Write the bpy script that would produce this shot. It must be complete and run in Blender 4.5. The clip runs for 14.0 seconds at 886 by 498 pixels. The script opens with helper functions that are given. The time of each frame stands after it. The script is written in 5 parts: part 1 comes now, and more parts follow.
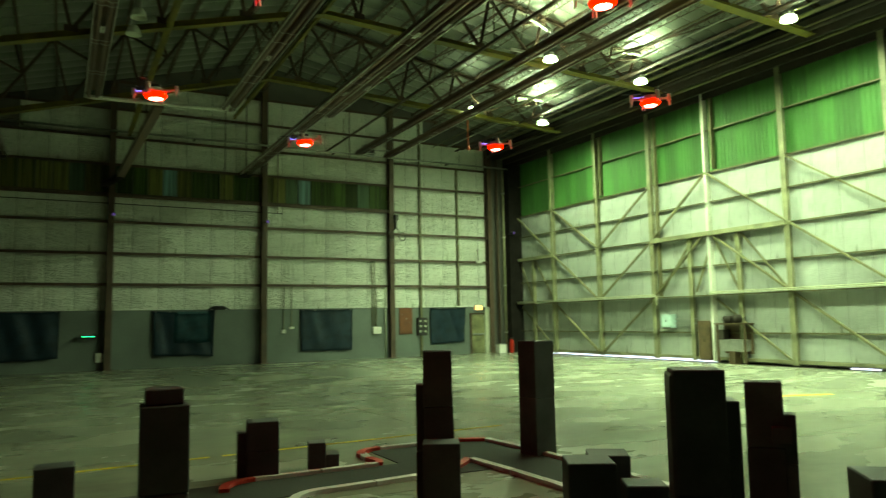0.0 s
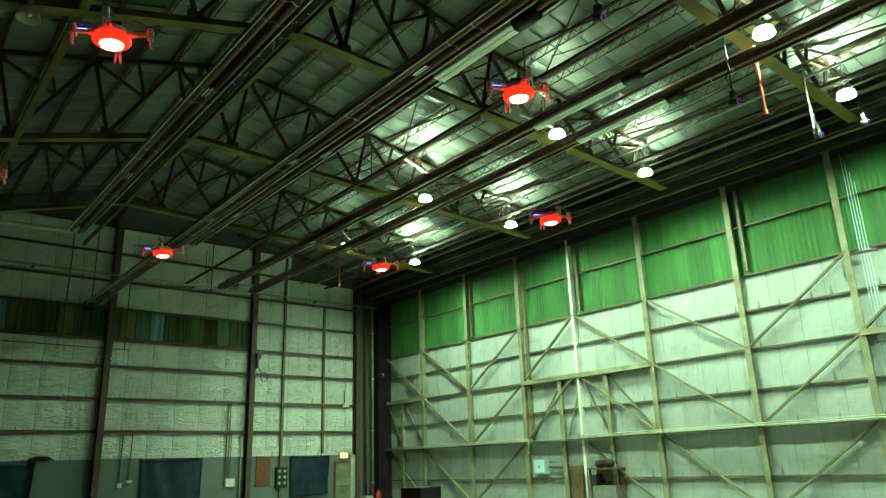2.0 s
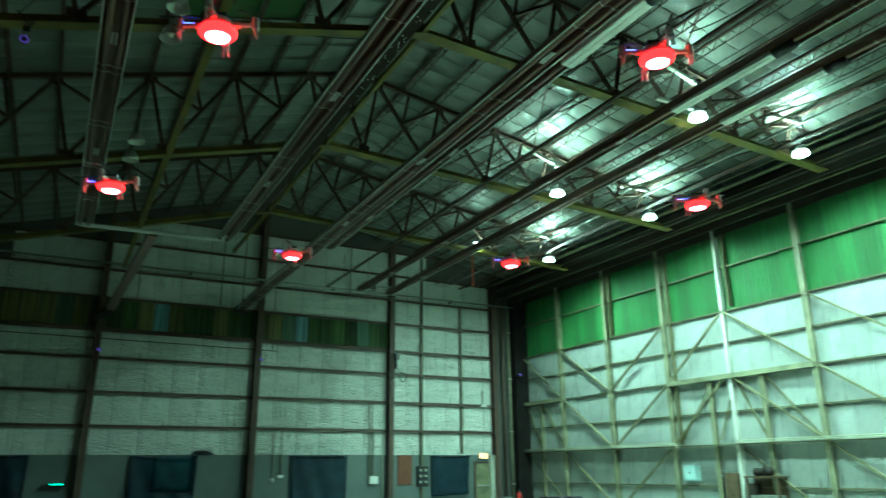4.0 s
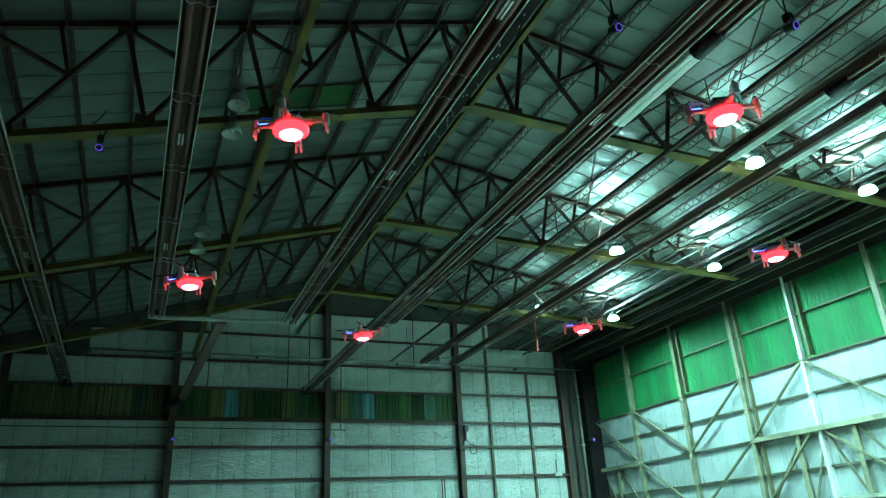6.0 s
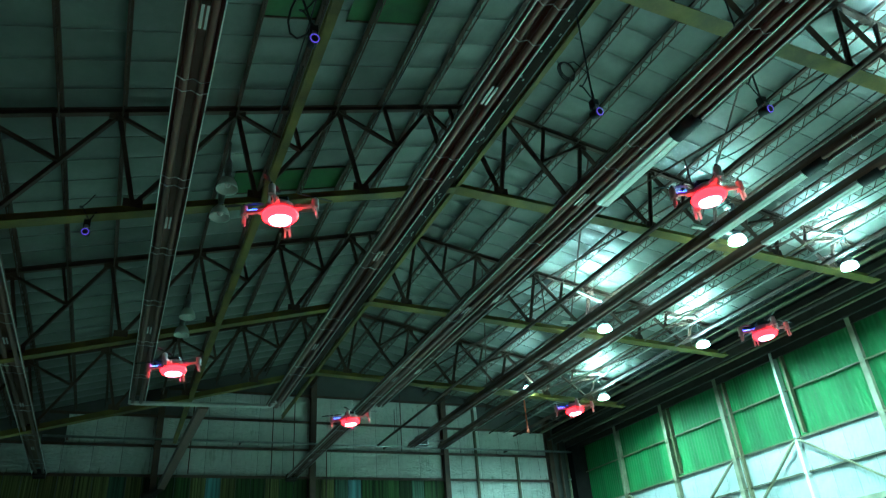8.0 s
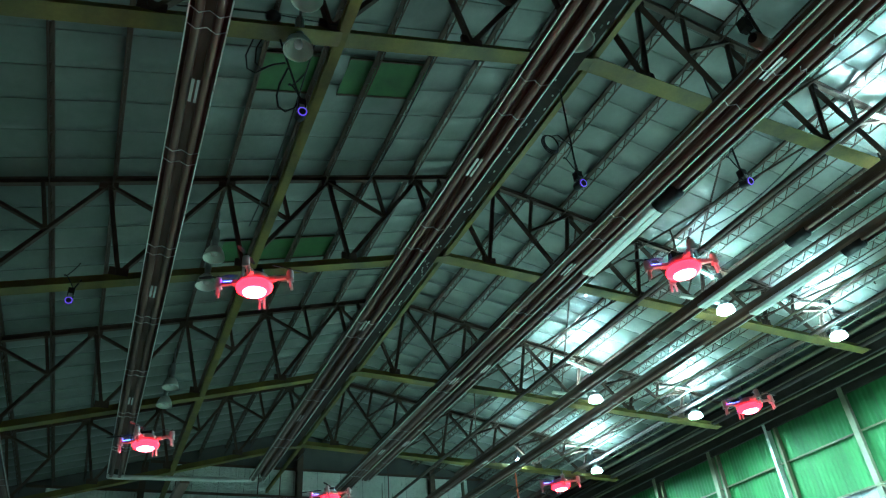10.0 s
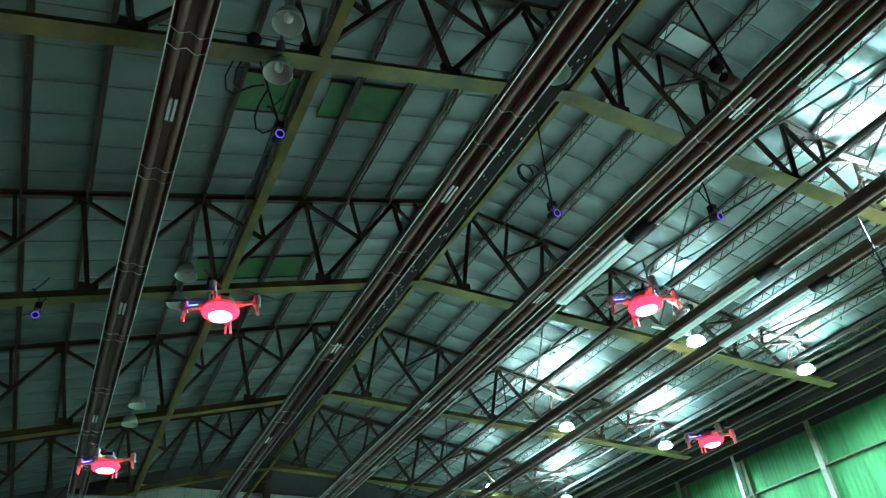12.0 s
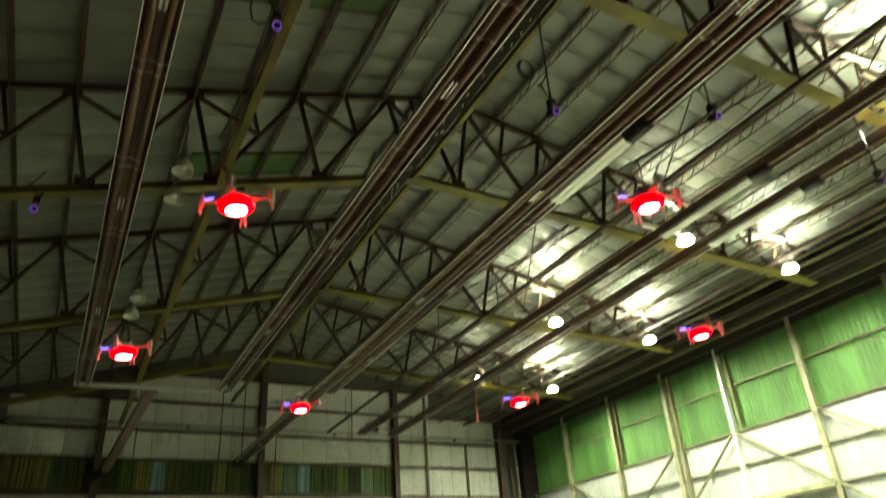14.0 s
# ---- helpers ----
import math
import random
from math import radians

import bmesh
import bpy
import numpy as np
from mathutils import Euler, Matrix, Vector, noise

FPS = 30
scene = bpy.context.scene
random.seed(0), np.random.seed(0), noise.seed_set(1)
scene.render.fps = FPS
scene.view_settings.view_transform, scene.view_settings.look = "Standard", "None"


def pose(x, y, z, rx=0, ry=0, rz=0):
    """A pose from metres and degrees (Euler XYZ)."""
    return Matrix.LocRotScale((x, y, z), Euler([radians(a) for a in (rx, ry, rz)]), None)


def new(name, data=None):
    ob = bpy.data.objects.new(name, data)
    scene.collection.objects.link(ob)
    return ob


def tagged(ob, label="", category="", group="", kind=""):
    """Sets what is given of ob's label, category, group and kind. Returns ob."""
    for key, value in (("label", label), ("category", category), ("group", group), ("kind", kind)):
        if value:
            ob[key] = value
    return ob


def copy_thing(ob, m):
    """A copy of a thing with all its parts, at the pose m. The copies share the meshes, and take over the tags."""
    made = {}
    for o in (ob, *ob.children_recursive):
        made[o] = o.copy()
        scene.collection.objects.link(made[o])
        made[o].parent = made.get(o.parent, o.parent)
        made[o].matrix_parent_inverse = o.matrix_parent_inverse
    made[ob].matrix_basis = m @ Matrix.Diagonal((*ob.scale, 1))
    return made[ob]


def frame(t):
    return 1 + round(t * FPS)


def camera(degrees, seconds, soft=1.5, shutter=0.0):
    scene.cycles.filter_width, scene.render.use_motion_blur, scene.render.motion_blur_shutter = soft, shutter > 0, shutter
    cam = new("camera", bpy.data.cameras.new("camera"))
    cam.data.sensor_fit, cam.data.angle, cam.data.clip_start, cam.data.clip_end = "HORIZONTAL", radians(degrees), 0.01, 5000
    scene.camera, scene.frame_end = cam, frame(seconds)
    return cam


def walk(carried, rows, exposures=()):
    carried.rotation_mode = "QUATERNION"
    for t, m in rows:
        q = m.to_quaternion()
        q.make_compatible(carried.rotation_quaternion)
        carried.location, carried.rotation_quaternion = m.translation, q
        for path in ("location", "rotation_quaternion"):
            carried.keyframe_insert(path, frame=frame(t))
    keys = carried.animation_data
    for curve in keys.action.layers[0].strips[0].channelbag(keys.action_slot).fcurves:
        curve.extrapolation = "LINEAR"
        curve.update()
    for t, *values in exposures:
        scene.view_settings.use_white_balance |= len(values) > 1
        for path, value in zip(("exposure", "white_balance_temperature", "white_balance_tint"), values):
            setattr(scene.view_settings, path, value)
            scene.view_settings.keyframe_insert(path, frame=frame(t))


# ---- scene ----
cam = camera(63.8, 14.0, soft=1.2, shutter=0.45)
# seconds, x, y, z, pitch, roll, yaw
PATH = [
    (0, 0.000, 0.000, 1.746, 5.65, 1.06, -28.19),
    (0.5, -0.012, 0.234, 1.734, 6.25, 1.08, -33.90),
    (1, 0.099, 0.473, 1.743, 10.58, 1.24, -37.50),
    (1.5, 0.204, 0.664, 1.764, 13.00, 0.50, -38.68),
    (2, 0.280, 0.850, 1.666, 16.97, 1.88, -38.98),
    (2.5, 0.212, 1.008, 1.642, 17.89, 1.87, -41.02),
    (3, 0.414, 1.087, 1.689, 18.63, 0.95, -43.35),
    (3.5, 0.611, 1.136, 1.772, 16.24, 0.47, -36.79),
    (4, 0.560, 1.162, 1.746, 17.15, 0.50, -28.13),
    (4.2, 0.548, 1.167, 1.752, 18.13, 1.12, -25.94),
    (6.3, 0.423, 1.214, 1.815, 23.30, 2.94, -22.30),
    (6.5, 0.411, 1.219, 1.820, 23.80, 2.72, -22.30),
    (7, 0.428, 1.231, 1.819, 24.84, 2.78, -22.11),
    (7.5, 0.408, 1.222, 1.818, 26.69, 3.25, -22.50),
    (8, 0.438, 1.224, 1.841, 29.01, 4.06, -23.18),
    (8.5, 0.469, 1.208, 1.855, 30.65, 3.45, -23.79),
    (8.7, 0.477, 1.204, 1.855, 31.50, 3.49, -24.34),
    (10.8, 0.561, 1.162, 1.860, 34.99, 4.22, -23.41),
    (11, 0.569, 1.158, 1.861, 35.19, 3.99, -23.68),
    (11.5, 0.551, 1.135, 1.855, 35.92, 3.71, -24.94),
    (12, 0.548, 1.093, 1.858, 36.08, 3.93, -26.20),
    (12.5, 0.505, 1.062, 1.844, 36.61, 4.04, -28.01),
    (13, 0.463, 1.040, 1.826, 36.91, 4.25, -29.47),
    (13.5, 0.464, 1.023, 1.860, 35.45, 4.57, -28.63),
    (14, 0.405, 1.068, 1.797, 27.85, 3.93, -27.13),
]
# seconds, stops, kelvin, tint
EXPOSURES = [
    (0.0, 0.1, 8400, -16),
    (1.0, -0.1, 7800, -18),
    (3.0, -0.06, 5300, -18),
    (4.0, 0.1, 4850, -14),
    (6.5, 0.42, 4300, -8),
    (8.5, 0.58, 4300, -3),
    (11.0, 0.96, 4550, 12),
    (12.2, 0.96, 4550, 12),
    (12.5, 0.74, 3700, 40),
    (13.2, 0.74, 5200, 40),
    (14.0, 0.66, 7600, 28),
]
walk(cam, [(t, pose(x, y, z, 90 + p, r, w)) for t, x, y, z, p, r, w in PATH], EXPOSURES)

# ---- light ----
world = bpy.data.worlds.new("night")
world.use_nodes = True
world.node_tree.nodes["Background"].inputs[0].default_value = (0.02, 0.03, 0.03, 1)
world.node_tree.nodes["Background"].inputs[1].default_value = 0.05
scene.world = world
LAMP_POWER = 2300.0
BELL_POWER = 2600.0
LAMP_COLOUR = (0.78, 1.0, 0.72)


# ---- materials ----
def material(name, base, rough=0.6, metal=0.0, var=0.15, scale=2.0, grain=40.0, bump=0.15, tint=None, stretch=(1, 1, 1), rand=0.0, spec=0.5):
    """A paint, metal or cloth: stains at a large scale, grain at a small one, and a fine relief."""
    m = bpy.data.materials.new(name)
    m.use_nodes = True
    n, l = m.node_tree.nodes, m.node_tree.links
    b = n["Principled BSDF"]
    co = n.new("ShaderNodeTexCoord")
    mp = n.new("ShaderNodeMapping")
    mp.inputs["Scale"].default_value = stretch
    l.new(co.outputs["Object"], mp.inputs[0])
    big, small = n.new("ShaderNodeTexNoise"), n.new("ShaderNodeTexNoise")
    big.inputs["Scale"].default_value, small.inputs["Scale"].default_value = scale, grain
    big.inputs["Detail"].default_value, small.inputs["Detail"].default_value = 5, 3
    l.new(mp.outputs[0], big.inputs["Vector"])
    l.new(mp.outputs[0], small.inputs["Vector"])
    ramp = n.new("ShaderNodeValToRGB")
    dark = tint or tuple(c * (1 - 2.2 * var) for c in base)
    ramp.color_ramp.elements[0].position, ramp.color_ramp.elements[1].position = 0.32, 0.62
    ramp.color_ramp.elements[0].color = (*[max(c, 0.002) for c in dark], 1)
    ramp.color_ramp.elements[1].color = (*base, 1)
    l.new(big.outputs[0], ramp.inputs[0])
    mix = n.new("ShaderNodeMix")
    mix.data_type, mix.blend_type = "RGBA", "MULTIPLY"
    mix.inputs["Factor"].default_value = 1.0
    g = n.new("ShaderNodeMapRange")
    g.inputs["To Min"].default_value, g.inputs["To Max"].default_value = 1 - var, 1 + var
    l.new(small.outputs[0], g.inputs[0])
    l.new(ramp.outputs[0], mix.inputs["A"])
    l.new(g.outputs[0], mix.inputs["B"])
    out = mix.outputs["Result"]
    if rand:
        info = n.new("ShaderNodeObjectInfo")
        r = n.new("ShaderNodeMapRange")
        r.inputs["To Min"].default_value, r.inputs["To Max"].default_value = 1 - rand, 1 + rand
        l.new(info.outputs["Random"], r.inputs[0])
        more = n.new("ShaderNodeMix")
        more.data_type, more.blend_type = "RGBA", "MULTIPLY"
        more.inputs["Factor"].default_value = 1.0
        l.new(out, more.inputs["A"])
        l.new(r.outputs[0], more.inputs["B"])
        out = more.outputs["Result"]
    l.new(out, b.inputs["Base Color"])
    rr = n.new("ShaderNodeMapRange")
    rr.inputs["To Min"].default_value, rr.inputs["To Max"].default_value = max(rough - 0.12, 0.05), min(rough + 0.12, 1)
    l.new(big.outputs[0], rr.inputs[0])
    l.new(rr.outputs[0], b.inputs["Roughness"])
    b.inputs["Metallic"].default_value = metal
    b.inputs["Specular IOR Level"].default_value = spec
    if bump:
        bp = n.new("ShaderNodeBump")
        bp.inputs["Strength"].default_value, bp.inputs["Distance"].default_value = bump, 0.02
        l.new(small.outputs[0], bp.inputs["Height"])
        l.new(bp.outputs[0], b.inputs["Normal"])
    return m


def liner(name, base, rough, wrinkle, drip, spec=0.5):
    """Foil-faced insulation: fine horizontal wrinkles, scattered dark drips and dull patches."""
    m = material(name, base, rough, var=0.1, scale=0.9, grain=7, bump=0, stretch=(1, 1, 0.5), rand=0.07, spec=spec)
    n, l = m.node_tree.nodes, m.node_tree.links
    b = n["Principled BSDF"]
    co = n.new("ShaderNodeTexCoord")
    geo = n.new("ShaderNodeNewGeometry")

    def mapped(source, scale):
        mp = n.new("ShaderNodeMapping")
        mp.inputs["Scale"].default_value = scale
        l.new(source, mp.inputs[0])
        return mp.outputs[0]

    def noisy(vector, scale, detail, twist):
        t = n.new("ShaderNodeTexNoise")
        t.inputs["Scale"].default_value, t.inputs["Detail"].default_value, t.inputs["Distortion"].default_value = scale, detail, twist
        l.new(vector, t.inputs["Vector"])
        return t.outputs[0]

    # wrinkles
    w = noisy(mapped(geo.outputs["Position"], (0.8, 0.8, 3.4)), 3.2, 5, 1.8)
    bp = n.new("ShaderNodeBump")
    bp.inputs["Strength"].default_value, bp.inputs["Distance"].default_value = wrinkle, 0.13
    l.new(w, bp.inputs["Height"])
    l.new(bp.outputs[0], b.inputs["Normal"])
    # drips: narrow upright streaks that break off
    d = noisy(mapped(geo.outputs["Position"], (8.0, 8.0, 0.3)), 1.3, 3, 0.2)
    where = noisy(mapped(geo.outputs["Position"], (0.8, 0.8, 1.3)), 1.1, 2, 0.0)
    prod = n.new("ShaderNodeMath")
    prod.operation = "MULTIPLY"
    l.new(d, prod.inputs[0])
    l.new(where, prod.inputs[1])
    cut = n.new("ShaderNodeMapRange")
    cut.inputs["From Min"].default_value, cut.inputs["From Max"].default_value = 0.33, 0.42
    cut.inputs["To Min"].default_value, cut.inputs["To Max"].default_value = 0.0, drip
    l.new(prod.outputs[0], cut.inputs[0])
    # one short rust run at the foot of some panels, at a place of each panel's own
    info = n.new("ShaderNodeObjectInfo")
    xyz = n.new("ShaderNodeSeparateXYZ")
    l.new(co.outputs["Object"], xyz.inputs[0])

    def calc(op, a, c):
        q = n.new("ShaderNodeMath")
        q.operation = op
        for i, v in enumerate((a, c)):
            if isinstance(v, float):
                q.inputs[i].default_value = v
            else:
                l.new(v, q.inputs[i])
        return q.outputs[0]

    rnd = info.outputs["Random"]
    second = calc("FRACT", calc("MULTIPLY", rnd, 37.7), 0.0)
    third = calc("FRACT", calc("MULTIPLY", rnd, 91.3), 0.0)
    off = calc("ABSOLUTE", calc("SUBTRACT", xyz.outputs[0], calc("MULTIPLY", calc("SUBTRACT", second, 0.5), 0.7)), 0.0)
    high = calc("MULTIPLY", calc("SUBTRACT", third, 0.3), 0.5)
    left = calc("SUBTRACT", high, xyz.outputs[2])
    wide = calc("MULTIPLY", calc("MAXIMUM", left, 0.0), 0.16)
    run = calc("MULTIPLY", calc("LESS_THAN", off, wide), 0.75)
    mix = n.new("ShaderNodeMix")
    mix.data_type = "RGBA"
    mix.inputs["B"].default_value = (base[0] * 0.3, base[1] * 0.32, base[2] * 0.25, 1)
    l.new(calc("MAXIMUM", cut.outputs[0], run), mix.inputs["Factor"])
    l.new(b.inputs["Base Color"].links[0].from_socket, mix.inputs["A"])
    l.new(mix.outputs["Result"], b.inputs["Base Color"])
    return m


def glow(name, colour, strength):
    m = bpy.data.materials.new(name)
    m.use_nodes = True
    b = m.node_tree.nodes["Principled BSDF"]
    b.inputs["Base Color"].default_value = (*colour, 1)
    b.inputs["Emission Color"].default_value = (*colour, 1)
    b.inputs["Emission Strength"].default_value = strength
    return m


CONCRETE = material("sealed_concrete", (0.29, 0.305, 0.24), 0.26, var=0.17, scale=0.4, grain=3.5, bump=0.03, stretch=(1, 1.6, 1))
LINER = liner("quilted_wall_liner", (0.8, 0.83, 0.76), 0.32, 1.0, 0.4)
DOOR_LINER = liner("door_liner", (0.375, 0.402, 0.38), 0.5, 0.1, 0.3)
SEAM = material("shaded_panel_joint", (0.09, 0.09, 0.08), 0.7, var=0.1)
WAINSCOT = material("grey_painted_wainscot", (0.125, 0.15, 0.14), 0.6, var=0.1, scale=0.8, grain=12)
GREEN = material("green_fibreglass", (0.056, 0.155, 0.042), 0.6, var=0.2, scale=1.2, grain=8, stretch=(1, 1, 0.15), rand=0.18, spec=0.25)
STRIP_GREEN = material("dull_green_glazing", (0.06, 0.1, 0.026), 0.6, var=0.38, scale=2, grain=9, stretch=(5, 1, 0.12), rand=0.45, spec=0.2)
STRIP_OLIVE = material("brown_stained_glazing", (0.15, 0.15, 0.05), 0.6, var=0.4, scale=2.5, grain=9, stretch=(6, 1, 0.1), rand=0.45, spec=0.2)
STRIP_PALE = material("pale_green_glazing", (0.1, 0.17, 0.1), 0.55, var=0.4, scale=2.5, grain=9, stretch=(6, 1, 0.1), rand=0.4, spec=0.3)
STRIP_BLUE = material("pale_blue_glazing", (0.15, 0.28, 0.3), 0.5, var=0.35, scale=2, grain=9, stretch=(3, 1, 0.12))
OLIVE = material("olive_yellow_steel_paint", (0.19, 0.155, 0.02), 0.55, var=0.2, scale=1.5, grain=20, tint=(0.09, 0.078, 0.018))
BROWN = material("dark_primer_steel", (0.082, 0.05, 0.032), 0.62, var=0.2, scale=2, grain=25)
DOORSTEEL = material("khaki_door_steel", (0.25, 0.25, 0.155), 0.55, var=0.18, scale=1.5, grain=20, tint=(0.12, 0.118, 0.07))
BRACESTEEL = material("khaki_brace_steel", (0.17, 0.165, 0.09), 0.55, var=0.18, scale=1.5, grain=20)
RAILSTEEL = material("darkened_khaki_steel", (0.13, 0.12, 0.06), 0.55, var=0.18, scale=1.5, grain=20)
# lamp uplight on the braces is put into this pale colour
BRACELIT = material("lamplit_brace", (0.42, 0.43, 0.36), 0.5, var=0.15, scale=3, grain=20)
DARKSTEEL = material("blackened_steel", (0.03, 0.025, 0.02), 0.65, var=0.2, scale=2, grain=20, spec=0.25)
WHITEPOST = material("white_painted_post", (0.6, 0.61, 0.55), 0.5, var=0.06, scale=2, grain=20)
ROOF = material("roof_liner", (0.195, 0.211, 0.184), 0.34, var=0.13, scale=0.6, grain=7, bump=0.3)
ROOFSEAM = material("roof_lining_joint", (0.19, 0.2, 0.17), 0.7, var=0.2, scale=2, grain=20)
RAILBROWN = material("dark_brown_slotted_steel", (0.034, 0.022, 0.016), 0.7, var=0.3, scale=2, grain=25, spec=0.2)
VOID = material("near_black_shade", (0.016, 0.014, 0.013), 0.85, var=0.2, scale=2, grain=20, spec=0.1)
MACHINE = material("rusty_machine_paint", (0.11, 0.075, 0.04), 0.6, var=0.25, scale=3, grain=20)
HOOD = material("brown_heater_hood", (0.24, 0.15, 0.11), 0.36, metal=0.2, var=0.2, scale=2, grain=18, stretch=(1, 0.2, 1))
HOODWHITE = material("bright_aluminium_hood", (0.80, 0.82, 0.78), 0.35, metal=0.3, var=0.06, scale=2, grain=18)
GALV = material("galvanised_steel", (0.45, 0.46, 0.44), 0.4, metal=0.8, var=0.12, scale=4, grain=30)
BLACKFOAM = material("black_block", (0.075, 0.083, 0.09), 0.7, var=0.2, scale=3, grain=40, rand=0.25, spec=0.5)
MAT = material("dark_track_mat", (0.035, 0.04, 0.035), 0.85, var=0.15, scale=2, grain=60)
KERBWHITE = material("white_kerb", (0.72, 0.72, 0.70), 0.6, var=0.08, scale=3, grain=30)
KERBRED = material("red_kerb", (0.55, 0.04, 0.03), 0.6, var=0.1, scale=3, grain=30)
YELLOWLINE = material("yellow_floor_paint", (0.78, 0.62, 0.03), 0.6, var=0.2, scale=3, grain=30)
TARP = material("blue_tarpaulin", (0.024, 0.055, 0.085), 0.5, var=0.2, scale=2.5, grain=15, bump=0.3)
RUST = material("rust_brown_board", (0.15, 0.052, 0.022), 0.7, var=0.15, scale=3, grain=25)
BLACK = material("black_plastic", (0.015, 0.015, 0.017), 0.4, var=0.1, scale=8, grain=60)
WHITEBOX = material("white_plastic", (0.7, 0.7, 0.66), 0.45, var=0.05, scale=8, grain=60)
REDPAINT = material("red_enamel", (0.5, 0.03, 0.02), 0.35, var=0.1, scale=6, grain=40)
ORANGE = material("orange_webbing", (0.75, 0.17, 0.08), 0.6, var=0.1, scale=6, grain=50)
LAMPGLOW = glow("lamp_lens", LAMP_COLOUR, LAMP_POWER)
BELLGLOW = glow("lamp_bell", LAMP_COLOUR, BELL_POWER)
SMALLGLOW = glow("small_lamp", LAMP_COLOUR, 260.0)
REFRACTOR = glow("lamp_refractor", LAMP_COLOUR, 5.0)
ENAMEL = material("pale_enamel_shade", (0.58, 0.63, 0.56), 0.3, var=0.06, scale=6, grain=40)
REDLED = glow("red_led", (1.0, 0.06, 0.065), 60.0)
REDBOWL = glow("red_halo_bowl", (1.0, 0.001, 0.003), 8.0)
ROOFRED = glow("red_roof_fill", (1.0, 0.004, 0.006), 320.0)
BLUELED = glow("blue_led", (0.09, 0.1, 1.0), 10.0)
DRONEWHITE = material("white_drone_plastic", (0.62, 0.62, 0.6), 0.4, var=0.05, scale=8, grain=60)
EXITGLOW = glow("exit_sign_face", (1.0, 0.42, 0.14), 3.0)
LENSRING = glow("violet_ring_light", (0.28, 0.13, 0.85), 0.3)
STRIPLED = glow("floor_gap_daylight", (0.62, 0.66, 1.0), 2.2)
GREENLED = glow("green_led", (0.05, 1.0, 0.45), 3.0)


# ---- mesh helpers ----
def part(name, bm, mat, parent=None, label="", smooth=False):
    me = bpy.data.meshes.new(name)
    bm.to_mesh(me)
    bm.free()
    if smooth:
        for p in me.polygons:
            p.use_smooth = True
    me.materials.append(mat)
    ob = new(name, me)
    if parent is not None:
        ob.parent = parent
    if label:
        ob["label"] = label
    return ob


def thing(name, label, category, group="", at=(0, 0, 0), kind=""):
    ob = new(name)
    ob.empty_display_size = 0.2
    ob.location = at
    return tagged(ob, label, category, group, kind)


def hexa(bm, pts):
    v = [bm.verts.new(p) for p in pts]
    for f in ((0, 3, 2, 1), (4, 5, 6, 7), (0, 1, 5, 4), (1, 2, 6, 5), (2, 3, 7, 6), (3, 0, 4, 7)):
        bm.faces.new([v[i] for i in f])


def box(bm, x0, y0, z0, x1, y1, z1):
    hexa(bm, [(x0, y0, z0), (x1, y0, z0), (x1, y1, z0), (x0, y1, z0), (x0, y0, z1), (x1, y0, z1), (x1, y1, z1), (x0, y1, z1)])
    return bm


def bar(bm, a, b, w, h, up=(0, 0, 1)):
    """A rectangular bar from a to b, w across and h along the up side."""
    a, b = Vector(a), Vector(b)
    d = (b - a).normalized()
    s = d.cross(Vector(up))
    if s.length < 1e-4:
        s = d.cross(Vector((0, 1, 0)))
    s.normalize()
    u = s.cross(d)
    s, u = s * w / 2, u * h / 2
    hexa(bm, [a - s - u, a + s - u, a + s + u, a - s + u, b - s - u, b + s - u, b + s + u, b - s + u])
    return bm


def extrude(bm, a, b, outline, up=(0, 0, 1)):
    """A rolled section from a to b: outline in (across, up) metres, anticlockwise."""
    a, b = Vector(a), Vector(b)
    d = (b - a).normalized()
    s = d.cross(Vector(up))
    if s.length < 1e-4:
        s = d.cross(Vector((0, 1, 0)))
    s.normalize()
    u = s.cross(d)
    r0 = [bm.verts.new(a + s * p + u * q) for p, q in outline]
    r1 = [bm.verts.new(b + s * p + u * q) for p, q in outline]
    n = len(outline)
    for k in range(n):
        bm.faces.new((r0[k], r0[(k + 1) % n], r1[(k + 1) % n], r1[k]))
    bm.faces.new(r0[::-1])
    bm.faces.new(r1)
    return bm


def channel(bm, a, b, w, h, t=0.014, up=(0, 0, 1)):
    """An I-beam from a to b."""
    w, h, e = w / 2, h / 2, t / 2
    return extrude(bm, a, b, [(-w, -h), (w, -h), (w, -h + t), (e, -h + t), (e, h - t), (w, h - t), (w, h), (-w, h), (-w, h - t), (-e, h - t), (-e, -h + t), (-w, -h + t)], up)


def angles(bm, a, b, w, h, up=(0, 0, 1), t=0.014):
    """Two angle irons back to back: a T section."""
    w, h = w / 2, h / 2
    return extrude(bm, a, b, [(-w, -h), (w, -h), (w, -h + t), (0.02, -h + t), (0.02, h), (-0.02, h), (-0.02, -h + t), (-w, -h + t)], up)


def tube(bm, pts, r, n=8):
    """A round pipe along points."""
    rings = []
    pts = [Vector(p) for p in pts]
    for i, p in enumerate(pts):
        d = (pts[min(i + 1, len(pts) - 1)] - pts[max(i - 1, 0)]).normalized()
        s = d.cross(Vector((0, 0, 1)))
        if s.length < 1e-3:
            s = d.cross(Vector((0, 1, 0)))
        s.normalize()
        u = s.cross(d)
        rings.append([bm.verts.new(p + r * (math.cos(2 * math.pi * k / n) * s + math.sin(2 * math.pi * k / n) * u)) for k in range(n)])
    for a, b in zip(rings, rings[1:]):
        for k in range(n):
            bm.faces.new((a[k], a[(k + 1) % n], b[(k + 1) % n], b[k]))
    bm.faces.new(rings[0][::-1])
    bm.faces.new(rings[-1])
    return bm


